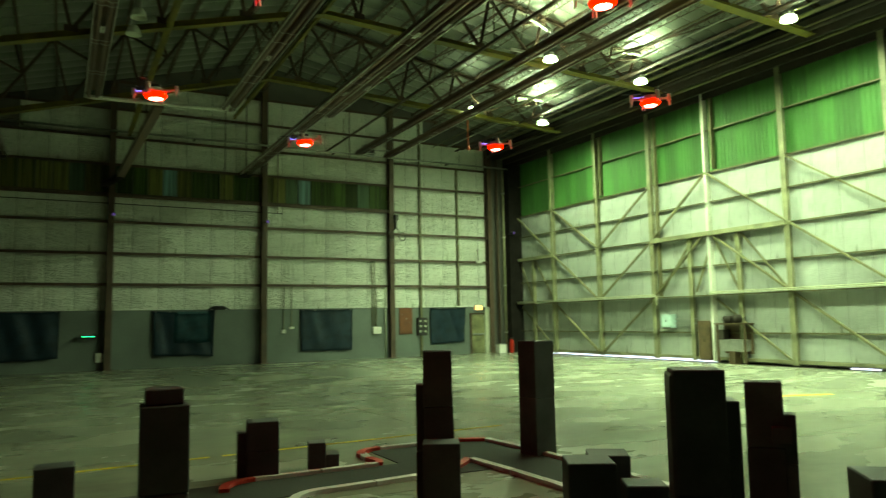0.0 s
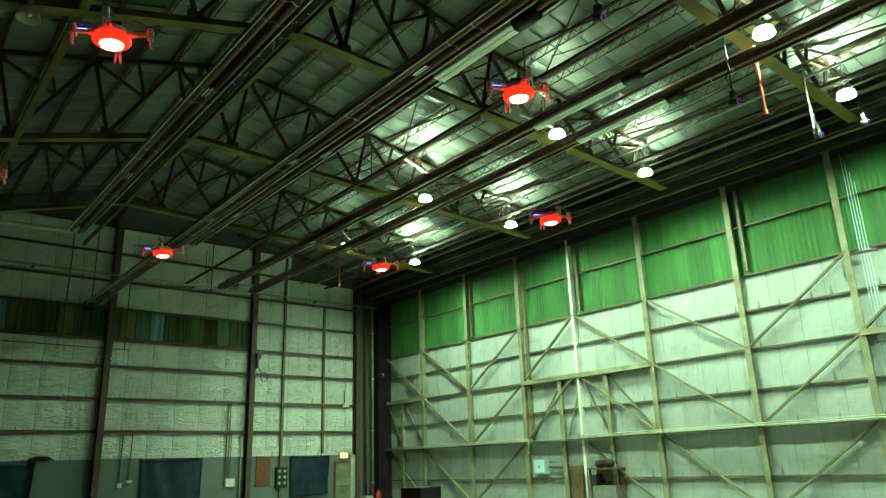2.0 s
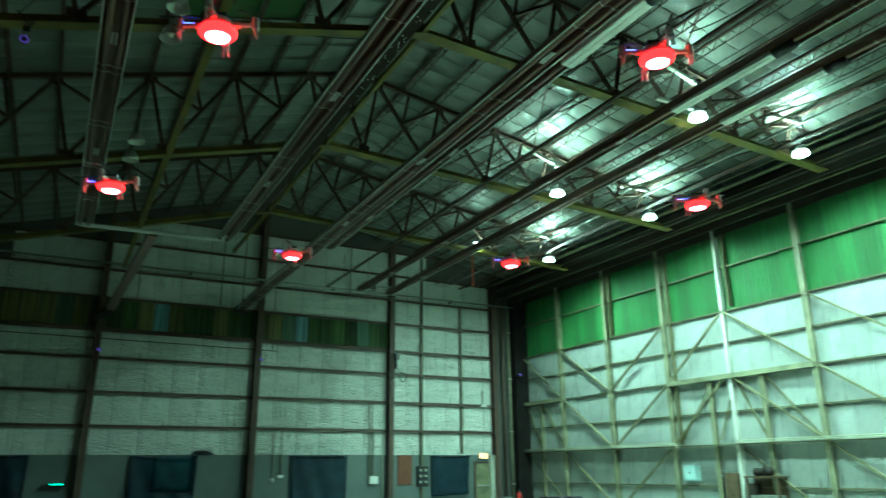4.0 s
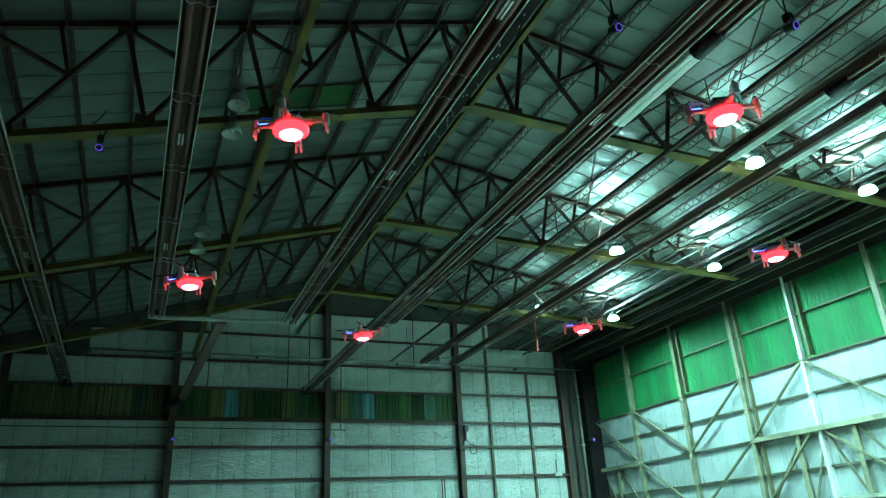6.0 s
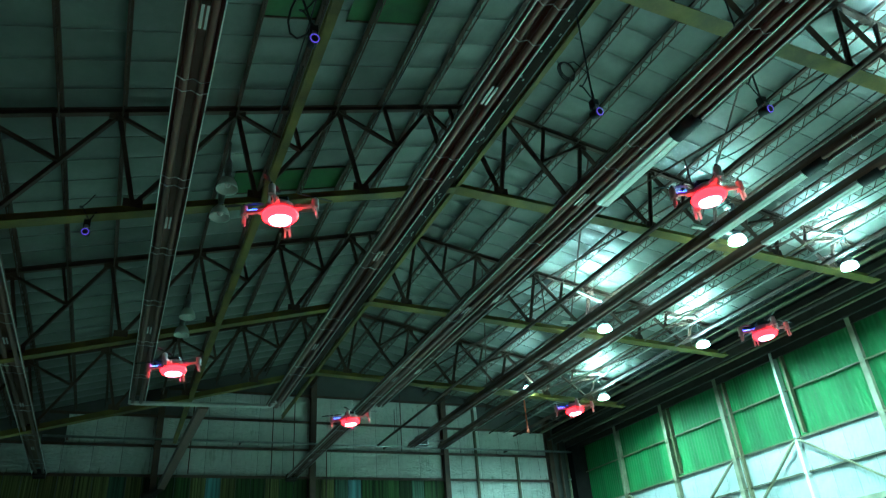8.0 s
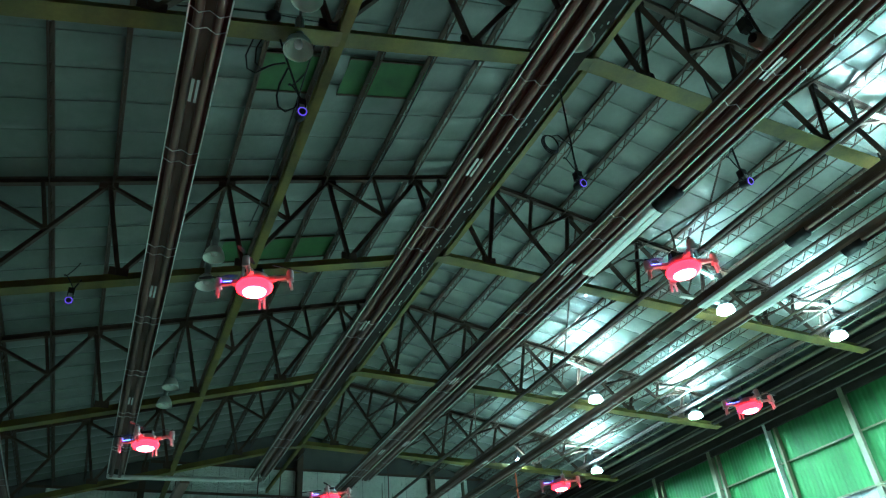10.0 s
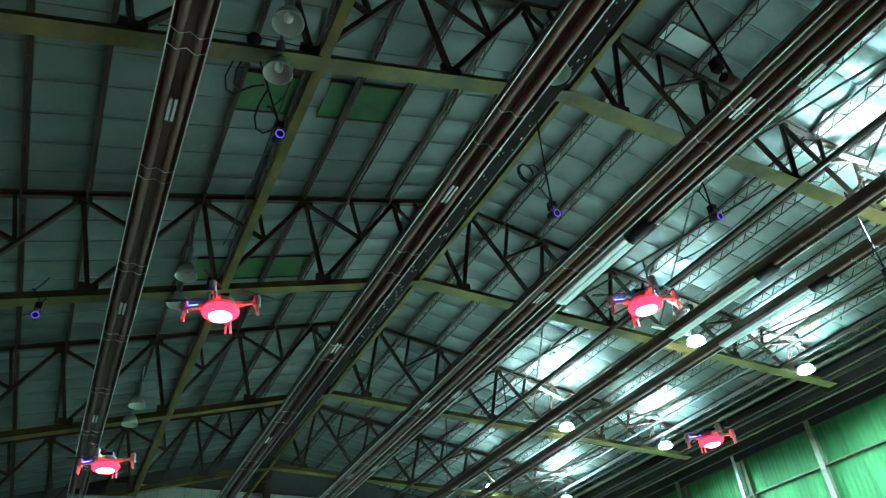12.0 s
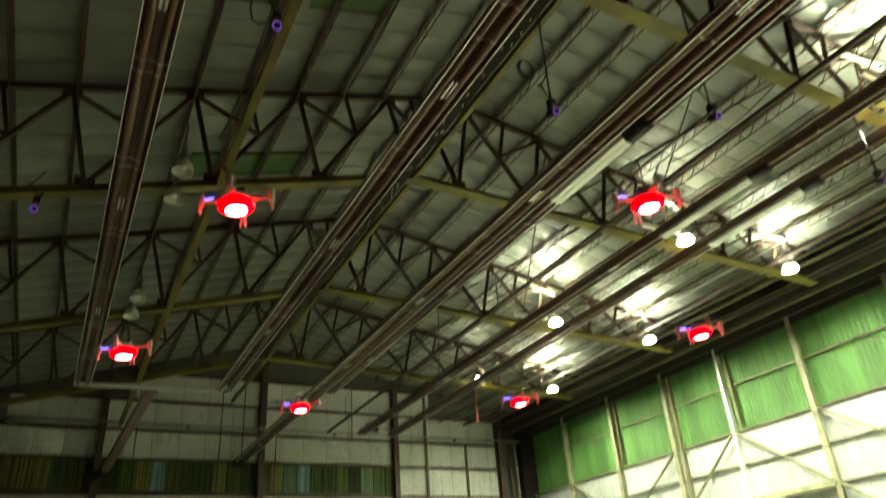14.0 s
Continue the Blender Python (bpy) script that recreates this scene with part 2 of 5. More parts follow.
def lathe(bm, profile, n=16, at=(0, 0, 0), closed=True):
    """A turned form from (radius, height) pairs; closed: whether its ends are capped."""
    at = Vector(at)
    rings = []
    for r, h in profile:
        rings.append([bm.verts.new(at + Vector((r * math.cos(2 * math.pi * k / n), r * math.sin(2 * math.pi * k / n), h))) for k in range(n)])
    for a, b in zip(rings, rings[1:]):
        for k in range(n):
            bm.faces.new((a[k], a[(k + 1) % n], b[(k + 1) % n], b[k]))
    if closed:
        bm.faces.new(rings[0][::-1])
        bm.faces.new(rings[-1])
    return bm


def bm_():
    return bmesh.new()


# ---- the hangar: sizes ----
YA, XB, XW, YS = 31.18, 21.2, -13.0, -13.0      # inner faces: gable wall, door wall, far side, back
BAY = 6.1
RIDGE_X, RIDGE_Z = 7.4, 13.25
SLOPE_L, SLOPE_R = 0.28, 0.17
CHORD_X, CHORD_Z = 6.4, 10.62
CHORD_L, CHORD_R = 0.28, 0.04


def roof_z(x):
    return RIDGE_Z - (SLOPE_L * (RIDGE_X - x) if x < RIDGE_X else SLOPE_R * (x - RIDGE_X))


def chord_z(x):
    return CHORD_Z - (CHORD_L * (CHORD_X - x) if x < CHORD_X else CHORD_R * (x - CHORD_X))


# ---- floor ----
floor = tagged(part("floor", box(bm_(), XW - 0.3, YS - 0.3, -0.25, XB + 1.8, YA + 0.3, 0.0), CONCRETE), "pale sealed concrete hangar floor with joints and scuffs", "floor", kind="structure")

# ---- gable wall ----
bm = bm_()
xs = [XW - 0.3, -4.05, RIDGE_X, 19.4, XB + 1.8]
for x0, x1 in zip(xs, xs[1:]):
    za, zb = roof_z(x0) + 0.1, roof_z(x1) + 0.1
    hexa(bm, [(x0, YA + 0.02, 0), (x1, YA + 0.02, 0), (x1, YA + 0.3, 0), (x0, YA + 0.3, 0), (x0, YA + 0.02, za), (x1, YA + 0.02, zb), (x1, YA + 0.3, zb), (x0, YA + 0.3, za)])
wall_north = tagged(part("wall_north", bm, SEAM), "tall gable wall lined with white quilted insulation", "wall", kind="structure")
A_COLS = [-10.3, -4.2, 1.68, 7.78, 13.85, 19.35]
A_GIRTS = [3.42, 4.66, 5.93, 6.98, 8.25, 9.38, 10.55, 11.7]
bm = bm_()
box(bm, XW, YA - 0.03, 0, 19.3, YA + 0.02, 2.33)
tagged(part("wainscot", bm, WAINSCOT), "dull grey painted wainscot along the gable wall foot", "wainscot", kind="structure")


def column(x, y, z, w=0.23, d=0.34, mat=BROWN):
    t = thing("steel_column", "dark brown steel wall column on the gable wall", "column", "gable wall columns", (x, y, 0))
    part("shaft", channel(bm_(), (0, 0, 0.03), (0, 0, z), w, d, 0.02, up=(0, 1, 0)), mat, t)
    part("base_plate", box(bm_(), -w / 2 - 0.06, -d / 2 - 0.05, 0, w / 2 + 0.06, d / 2, 0.03), mat, t)
    return t


for x in A_COLS:
    column(x, YA - 0.2, roof_z(x) - 0.1)

for i, z in enumerate(A_GIRTS):
    g = thing("wall_girt", "dark horizontal steel girt across the gable wall", "girt", "gable wall girts", (0, YA, z))
    x0, x1 = (XW if roof_z(XW) > z else RIDGE_X - (RIDGE_Z - z) / SLOPE_L), 19.4
    if roof_z(x1) < z:
        x1 = RIDGE_X + (RIDGE_Z - z) / SLOPE_R
    stops = [x0] + [c for c in A_COLS if x0 + 0.3 < c < x1 - 0.3] + [x1]
    for a, c in zip(stops, stops[1:]):
        b = bm_()
        extrude(b, (a + 0.004, 0, 0), (c - 0.004, 0, 0), [(0.16, -0.11), (0.16, 0.0), (-0.02, 0.0), (-0.02, -0.04), (0.145, -0.04), (0.145, -0.11)][::-1])
        part("rail", b, BROWN, g)
        part("cleat", box(bm_(), c - 0.14, -0.19, -0.13, c - 0.02, -0.02, 0.02), BROWN, g)

# ---- door wall ----
bm = bm_()
box(bm, XB + 0.02, YS, 0.04, XB + 0.25, YA, 7.02)
wall_east = tagged(part("wall_east", bm, SEAM), "huge sliding hangar doors lined with white panels", "wall", kind="structure")
B_COLS = [30.8, 27.8, 24.5, 21.2, 18.35, 15.1, 11.65, 8.4, 5.6, 2.4, -0.8, -4.0, -7.2, -10.4]
B_GIRTS = [1.1, 2.46, 3.56, 4.76, 5.92, 7.03, 8.6, 10.1]
for y0, y1 in zip(B_COLS[1:], B_COLS):
    g = thing("green_panel_bay", "green translucent fibreglass panels high on the hangar doors", "glazing panel", "green door panels", (XB, y1, 7.03))
    n = max(3, round((y1 - y0) / 0.8))
    for k in range(n):
        for z0, z1 in ((0.03, 1.54), (1.6, 3.2)):
            ya, yb = -(y1 - y0) * k / n, -(y1 - y0) * (k + 1) / n
            b = bm_()
            m = 10
            for q in range(m):
                a0, a1 = ya + (yb - ya) * q / m, ya + (yb - ya) * (q + 1) / m
                o0, o1 = 0.02 + 0.02 * (q % 2), 0.02 + 0.02 * ((q + 1) % 2)
                v = [b.verts.new(p) for p in ((o0, a0 - 0.004, z0), (o1, a1 - 0.004, z0), (o1, a1 - 0.004, z1), (o0, a0 - 0.004, z1))]
                b.faces.new(v)
            part("panel", b, GREEN, g)
tagged(part("wall_east_upper", box(bm_(), XB + 0.1, YS, 7.02, XB + 0.25, YA, 12.5), GREEN), "green sheeting behind the upper hangar doors", "wall", kind="structure")


def door_column(y):
    white = abs(y - 18.35) < 0.1 or abs(y - 5.6) < 0.1
    w, d = (0.08, 0.22) if white else (0.18, 0.24)
    t = thing("door_post", "white painted leading edge post of a sliding door" if white else "khaki steel upright of a sliding hangar door", "door post", "door uprights", (XB - d / 2, y, 0))
    if white:
        part("shaft", box(bm_(), -d / 2, -0.055, 0.05, d / 2, 0.055, 10.15), WHITEPOST, t)
    else:
        part("shaft", angles(bm_(), (0, 0, 0.05), (0, 0, 10.15), w, d, up=(1, 0, 0), t=0.02), DOORSTEEL, t)
    return t


for y in B_COLS:
    door_column(y)
for z in B_GIRTS:
    g = thing("door_rail", "khaki steel horizontal rail of the hangar doors", "rail", "door rails", (XB, 0, z))
    b = bm_()
    d = 0.42 if z == 2.46 else 0.11
    extrude(b, (0, YS, 0), (0, YA - 0.4, 0), [(-d, -0.045), (-d, 0.0), (0.02, 0.0), (0.02, -0.02), (-d + 0.012, -0.02), (-d + 0.012, -0.045)][::-1])
    # darker khaki puts the rails' unlit undersides into the colour
    part("rail", b, RAILSTEEL, g)
DIAG = [(30.8, 7.0, 27.8, 4.76), (27.8, 7.0, 24.5, 4.76), (24.5, 4.76, 21.2, 7.0), (27.8, 4.76, 24.5, 2.46), (24.5, 2.46, 21.2, 4.76), (21.2, 4.76, 18.35, 7.0),
        (18.35, 7.0, 15.1, 4.76), (15.1, 7.0, 11.65, 4.76), (11.65, 4.76, 8.4, 7.0), (15.1, 4.76, 11.65, 2.46), (11.65, 2.46, 8.4, 4.76), (8.4, 4.76, 5.6, 7.0), (8.4, 2.46, 5.6, 4.76),
        (27.8, 2.46, 24.5, 0.1), (24.5, 0.1, 21.2, 2.46), (15.1, 2.46, 11.65, 0.1), (11.65, 0.1, 8.4, 2.46), (21.2, 2.46, 18.6, 4.7), (18.35, 4.76, 15.1, 2.46)]
for y0, z0, y1, z1 in DIAG:
    t = thing("door_brace", "khaki angle-iron diagonal brace on the hangar door", "brace", "door braces", (XB - 0.19, y0, z0))
    part("angle_iron", bar(bm_(), (0, 0, 0), (0, y1 - y0, z1 - z0), 0.058, 0.11, up=(1, 0, 0)), BRACESTEEL, t)

# door header with its tracks
hd = thing("door_header", "dark steel header girder with the door tracks", "girder", at=(20, 0, 10.0), kind="structure")
# girder in near-black so the band above the doors stays dark
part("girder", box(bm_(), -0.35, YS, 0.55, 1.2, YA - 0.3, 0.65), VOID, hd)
for x0, x1, z0 in ((-0.4, -0.3, -0.1), (0.3, 0.4, -0.25), (1.0, 1.1, -0.25)):
    part("track", box(bm_(), x0, YS, z0, x1, YA - 0.3, 0.55), DARKSTEEL, hd)

# closing walls, added out of view; dark so they bounce little light
tagged(part("wall_west", box(bm_(), XW - 0.3, YS, 0, XW, YA, 8.2), WAINSCOT), "unseen far side wall, dark grey to return little light", "wall", kind="structure")
tagged(part("wall_south", box(bm_(), XW, YS - 0.3, 0, XB + 1.8, YS, 13.4), WAINSCOT), "unseen back wall, dark grey to return little light", "wall", kind="structure")
tagged(part("wall_pocket", box(bm_(), XB + 1.5, YS, 0, XB + 1.8, YA, 12.5), DARKSTEEL), "dark door pocket wall", "wall", kind="structure")

# ---- roof ----
bm = bm_()
step = 0.75
xs = [XW - 0.2, -8, -4, 0, 4, RIDGE_X, 11, 15, 19, XB + 1.8]
PROF = [(0.0, 0.02), (0.06, -0.008), (0.25, -0.048), (0.5, -0.065), (0.75, -0.048), (0.94, -0.008)]
lines = []
y = YS
while y < YA:
    for f, h in PROF:
        if y + f * step < YA:
            lines.append((y + f * step, h))
    y += step
lines.append((YA + 0.02, 0.02))
grid = [[bm.verts.new((x, yy, roof_z(x) + 0.1 + h)) for x in xs] for yy, h in lines]
for a, c in zip(grid, grid[1:]):
    for k in range(len(xs) - 1):
        bm.faces.new((a[k], c[k], c[k + 1], a[k + 1])).smooth = True
y = YS
while y < YA:
    for x0, x1 in zip(xs, xs[1:]):
        before = len(bm.faces)
        bar(bm, (x0, y, roof_z(x0) + 0.108), (x1, y, roof_z(x1) + 0.108), 0.018, 0.012)
        bm.faces.ensure_lookup_table()
        for q in bm.faces[before:]:
            q.material_index = 1
    y += step
for x0, x1 in ((XW - 0.3, RIDGE_X), (RIDGE_X, XB + 1.8)):
    za, zb = roof_z(x0) + 0.2, roof_z(x1) + 0.2
    hexa(bm, [(x0, YS - 0.3, za), (x1, YS - 0.3, zb), (x1, YA + 0.3, zb), (x0, YA + 0.3, za), (x0, YS - 0.3, za + 0.1), (x1, YS - 0.3, zb + 0.1), (x1, YA + 0.3, zb + 0.1), (x0, YA + 0.3, za + 0.1)])
ceiling = part("ceiling", bm, ROOF)
ceiling.data.materials.append(ROOFSEAM)
tagged(ceiling, "pale sagging insulation lining under the pitched roof", "ceiling", kind="structure")

# sheet added below the roof edge to hide the lit lining and keep it dark
tagged(part("eave_sheet", bar(bm_(), (21.45, YS, roof_z(21.45) - 0.14), (21.45, YA, roof_z(21.45) - 0.14), 2.7, 0.04, up=(SLOPE_R, 0, 1)), DARKSTEEL), "dark sheet added under the roof edge over the door tracks", "soffit", kind="structure")

# trusses
TR_Y = [YA - BAY * k + (0.25 if k > 3 else 0.0) for k in range(1, 8)]
LEFT = [5.86 - 2.1 * k for k in range(0, 9)]
RIGHT = [7.95 + 2.08 * k for k in range(0, 6)]


def top_z(x):
    return roof_z(x) - 0.18


def truss(y):
    t = thing("roof_truss", "pitched steel roof truss, olive bottom chord and dark webs", "roof truss", "roof trusses", (0, y, 0))
    for x0, x1, w in ((XW, CHORD_X, 0.25), (CHORD_X, 19.6, 0.3)):
        part("bottom_chord", angles(bm_(), (x0, 0, chord_z(x0)), (x1, 0, chord_z(x1)), w, 0.19), OLIVE, t, "olive yellow bottom chord")
    for x0, x1 in ((XW, RIDGE_X), (RIDGE_X, 20.5)):
        part("top_chord", channel(bm_(), (x0, 0, roof_z(x0) - 0.13), (x1, 0, roof_z(x1) - 0.12), 0.11, 0.13), BROWN, t)
    for side, lean, tops in ((-1, 0.47, LEFT), (1, -0.4, RIGHT)):
        for i, x in enumerate(tops):
            if x < XW + 0.5:
                break
            b = x + lean
            low = chord_z(b) + 0.1
            strut = part("strut", angles(bm_(), (x, 0, top_z(x)), (b, 0, low), 0.1, 0.08), BROWN, t)
            part("gusset", box(bm_(), x - 0.16, -0.03, top_z(x) - 0.16, x + 0.16, 0.03, top_z(x) + 0.04), BROWN, strut)
            part("gusset", box(bm_(), b - 0.16, -0.03, low - 0.04, b + 0.16, 0.03, low + 0.12), BROWN, strut)
            x2 = x + side * -2.1                      # the neighbour nearer the ridge
            if i == 0:
                x2 = 7.0 if side < 0 else 6.7
            part("diagonal", angles(bm_(), (x2, 0.02, top_z(x2)), (b, 0.02, low), 0.11, 0.085), BROWN, t)
            mx, mz = (x2 + b) / 2, (top_z(x2) + low) / 2
            part("sub_strut", angles(bm_(), (x, -0.03, top_z(x) - 0.05), (mx, -0.03, mz), 0.09, 0.07), BROWN, t)
            tx = (x + x2) / 2
            part("sub_strut", angles(bm_(), (tx, -0.03, top_z(tx)), (mx, -0.03, mz), 0.09, 0.07), BROWN, t)
    return t


first = truss(TR_Y[0])
for y in TR_Y[1:]:
    copy_thing(first, pose(0, y, 0))

# open-web purlins
PURLIN_X = [5.69 + 1.01 * k for k in range(-18, 2)] + [7.73 + 1.06 * k for k in range(13)]


def purlin(x):
    t = thing("roof_purlin", "dark open-web steel purlin under the roof lining", "purlin", "roof purlins", (x, 0, roof_z(x) - 0.02))
    b = bm_()
    box(b, -0.042, YS, -0.05, 0.042, YA, 0.0)
    part("top_bar", b, BROWN, t)
    part("bottom_bar", box(bm_(), -0.013, YS, -0.29, 0.013, YA, -0.27), BROWN, t)
    b = bm_()
    n = int((YA - YS) / 0.4)
    for k in range(n):
        y0 = YS + k * 0.4
        bar(b, (0, y0, -0.275), (0, y0 + 0.2, -0.04), 0.013, 0.013, up=(1, 0, 0))
        bar(b, (0, y0 + 0.2, -0.04), (0, y0 + 0.4, -0.275), 0.013, 0.013, up=(1, 0, 0))
    part("web", b, BROWN, t)


for x in PURLIN_X:
    purlin(x)

# longitudinal bracing beams
for x, w, h in ((2.27, 0.14, 0.16), (CHORD_X, 0.1, 0.12)):
    t = thing("tie_beam", "olive yellow steel tie beam along the hangar at chord level", "beam", "tie beams", (x, 0, chord_z(x) - 0.02))
    part("beam", channel(bm_(), (0, YS, 0), (0, YA - 0.4, 0), w, h), OLIVE, t)

# ---- radiant heaters ----
def heater(x, z, y0, y1, w=0.46, white=(), first=0.8, gap=0.5, step=3.05, plate=2.0):
    t = thing("radiant_heater", "long brown radiant tube heater hung under the trusses", "heater", "radiant heaters", (x, 0, z))
    b = bm_()
    prof = [(-w / 2, -0.06), (-w / 2, 0.02), (-w / 4, 0.16), (w / 4, 0.16), (w / 2, 0.02), (w / 2, -0.06)]
    for (a, c), (d, e) in zip(prof, prof[1:]):
        v = [b.verts.new(p) for p in ((a, y0, c), (d, y0, e), (d, y1, e), (a, y1, c))]
        b.faces.new(v)
    hood = part("hood", b, HOOD, t)
    for o in ((-w / 4, w / 4) if w > 0.4 else (0,)):
        part("tube", tube(bm_(), [(o, y0, -0.02), (o, y1, -0.02)], 0.05, 10), HOOD, t, smooth=True)
    # pale lips put the bright edge lines into the colour
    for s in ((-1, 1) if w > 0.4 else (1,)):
        part("lip", box(bm_(), s * w / 2 - 0.008, y0, -0.082, s * w / 2 + 0.008, y1, -0.06), HOODWHITE, hood, "folded hood edge, pale to show as a bright line")
    y = y0 + first
    while y < y1:
        for o in (0, gap):
            part("hanger", tube(bm_(), [(-w / 2, y + o, -0.07), (-w / 4, y + o + 0.05, -0.085), (0, y + o, -0.075), (w / 4, y + o + 0.05, -0.085), (w / 2, y + o, -0.07)], 0.006, 5), HOODWHITE, t, "bent wire hanger")
        y += step
    y = y0 + plate
    while y < y1 - 1:
        part("label_plate", box(bm_(), -0.045, y, -0.078, -0.01, y + 0.36, -0.07), HOODWHITE, hood, "pale label plate")
        part("label_plate", box(bm_(), 0.015, y, -0.078, 0.045, y + 0.36, -0.07), HOODWHITE, hood, "pale label plate")
        y += 4.6
    for a, c in white:
        b = bm_()
        box(b, -0.11, a, -0.12, 0.11, c, -0.09)
        for s in (-1, 1):
            box(b, s * 0.116 - 0.006, a, -0.11, s * 0.116 + 0.006, c, 0.02)
        box(b, -0.02, a, -0.13, 0.02, c, -0.12)
        part("bright_hood", b, HOODWHITE, t, "clean white hood section")
        part("burner", tube(bm_(), [(0, a - 0.45, -0.06), (0, a - 0.02, -0.06)], 0.13, 12), BLACK, t, "black burner drum", smooth=True)
    return t


heater(0.63, 8.2, YS + 1, 21.8, 0.41, first=0.57, gap=0.22, step=2.2, plate=0.75)
heater(4.27, 8.2, YS + 1, 21.6, 0.41, first=2.59, gap=0.59, plate=0.9)
heater(6.9, 8.2, YS + 1, 30.7, 0.41, first=1.46, gap=0.6, plate=2.72)
heater(7.3, 8.2, YS + 1, 21.0, 0.2, [(7.4, 9.3)])
heater(-2.15, 8.2, YS + 1, 30.6)
heater(12.05, 9.5, YS + 1, 30.6, 0.3, [(8.8, 11.4)])
heater(13.5, 9.5, YS + 1, 30.6, 0.3, [(8.7, 11.3)])

# ---- high-bay lamps ----
def lamp(x, y, z, lit=True):
    t = thing("high_bay_lamp", "lit high-bay lamp glowing greenish white under the truss" if lit else "unlit high-bay lamp with an open pale enamel shade", "ceiling lamp", "lit lamps" if lit else "unlit lamps", (x, y, z))
    if lit:
        part("stem", tube(bm_(), [(0, 0, 0.1), (0, 0, 1.0)], 0.012, 6), DARKSTEEL, t)
        part("vent_glow", lathe(bm_(), [(0.1, 0.092), (0.122, 0.094)], 16), BELLGLOW, t, "glowing vented top of the reflector", smooth=True)
        # collar added to keep the vent glow off the nearby chords
        part("housing", lathe(bm_(), [(0.128, 0.085), (0.128, 0.2), (0.14, 0.2), (0.145, 0.085)], 20, closed=False), GALV, t, "open metal collar added to narrow the uplight", smooth=True)
        refractor = part("refractor", lathe(bm_(), [(0.145, 0.085), (0.19, 0.065), (0.212, 0.02), (0.224, -0.07), (0.218, -0.07), (0.206, 0.016)], 20, closed=False), REFRACTOR, t, "glowing ribbed glass refractor", smooth=True)
        part("lens", lathe(bm_(), [(0.208, 0.014), (0.209, -0.012), (0.13, -0.028), (0.03, -0.034)], 20), LAMPGLOW, refractor, "blazing greenish white lens", smooth=True)
    else:
        part("neck", lathe(bm_(), [(0.03, 0.62), (0.06, 0.58), (0.06, 0.36), (0.045, 0.24)], 12), GALV, t)
        part("stem", tube(bm_(), [(0, 0, 0.62), (0, 0, 1.0)], 0.018, 6), GALV, t)
        shade = part("shade", lathe(bm_(), [(0.05, 0.25), (0.09, 0.23), (0.146, 0.15), (0.178, 0.04), (0.187, 0.0), (0.18, 0.0), (0.17, 0.04), (0.137, 0.14), (0.08, 0.215), (0.04, 0.235)], 20), ENAMEL, t, "pale enamel bowl shade", smooth=True)
        part("bulb", lathe(bm_(), [(0.02, 0.23), (0.03, 0.2), (0.055, 0.12), (0.05, 0.07), (0.02, 0.045)], 12), WHITEBOX, shade, "white glass bulb", smooth=True)
    return t


# the lamps hang below and in front of the bottom chords
LIT = []
for k in range(1, 5):
    for x, z in ((18.64, 10.32), (14.65, 10.5)):
        if k == 1 and x < 15:
            continue
        y = YA - BAY * k
        at = Vector((0.5, 1.1, 1.8)).lerp(Vector((x - 0.54, 0.97 * y + 0.03, z - 0.2)), 0.995)
        LIT.append(tuple(at))
for x, y, z in LIT:
    lamp(x, y, z)
for x, y in ((1.63, 6.25), (1.72, 7.0), (1.49, 11.85), (1.5, 12.8), (1.42, 17.45), (1.4, 18.55)):
    lamp(x, y, 8.9, False)
lamp(5.05, 5.75, 9.05, False)

# ---- ceiling fittings ----
def skylight(x0, x1, y0, y1, mat, label):
    t = thing("roof_panel", label, "roof panel", "tinted roof panels", ((x0 + x1) / 2, (y0 + y1) / 2, roof_z((x0 + x1) / 2)))
    b = bm_()
    cx, cy, cz = t.location
    za, zb = roof_z(x0) + 0.035 - cz, roof_z(x1) + 0.035 - cz
    hexa(b, [(x0 - cx, y0 - cy, za), (x1 - cx, y0 - cy, zb), (x1 - cx, y1 - cy, zb), (x0 - cx, y1 - cy, za), (x0 - cx, y0 - cy, za + 0.03), (x1 - cx, y0 - cy, zb + 0.03), (x1 - cx, y1 - cy, zb + 0.03), (x0 - cx, y1 - cy, za + 0.03)])
    part("sheet", b, mat, t)
    for yy in (y0 - cy, y1 - cy):
        part("batten", bar(bm_(), (x0 - cx, yy, za - 0.01), (x1 - cx, yy, zb - 0.01), 0.03, 0.03), BROWN, t)


SKYGREEN = material("faded_green_sheet", (0.055, 0.13, 0.025), 0.5, var=0.15, scale=2, grain=10)
skylight(1.7, 2.75, 9.5, 10.42, SKYGREEN, "faded green sheet patched into the roof lining")
skylight(3.2, 4.8, 9.5, 10.42, SKYGREEN, "faded green sheet patched into the roof lining")
skylight(2.0, 4.65, 15.4, 16.35, SKYGREEN, "long faded green sheet in the roof lining")
# white colour stands in for the light that makes this panel stand out
PALESHEET = material("whitened_sheet", (0.8, 0.82, 0.78), 0.5, var=0.06, scale=2, grain=20)
skylight(8.85, 9.9, 6.37, 6.78, PALESHEET, "small roof lining patch, whitened for the light in it")


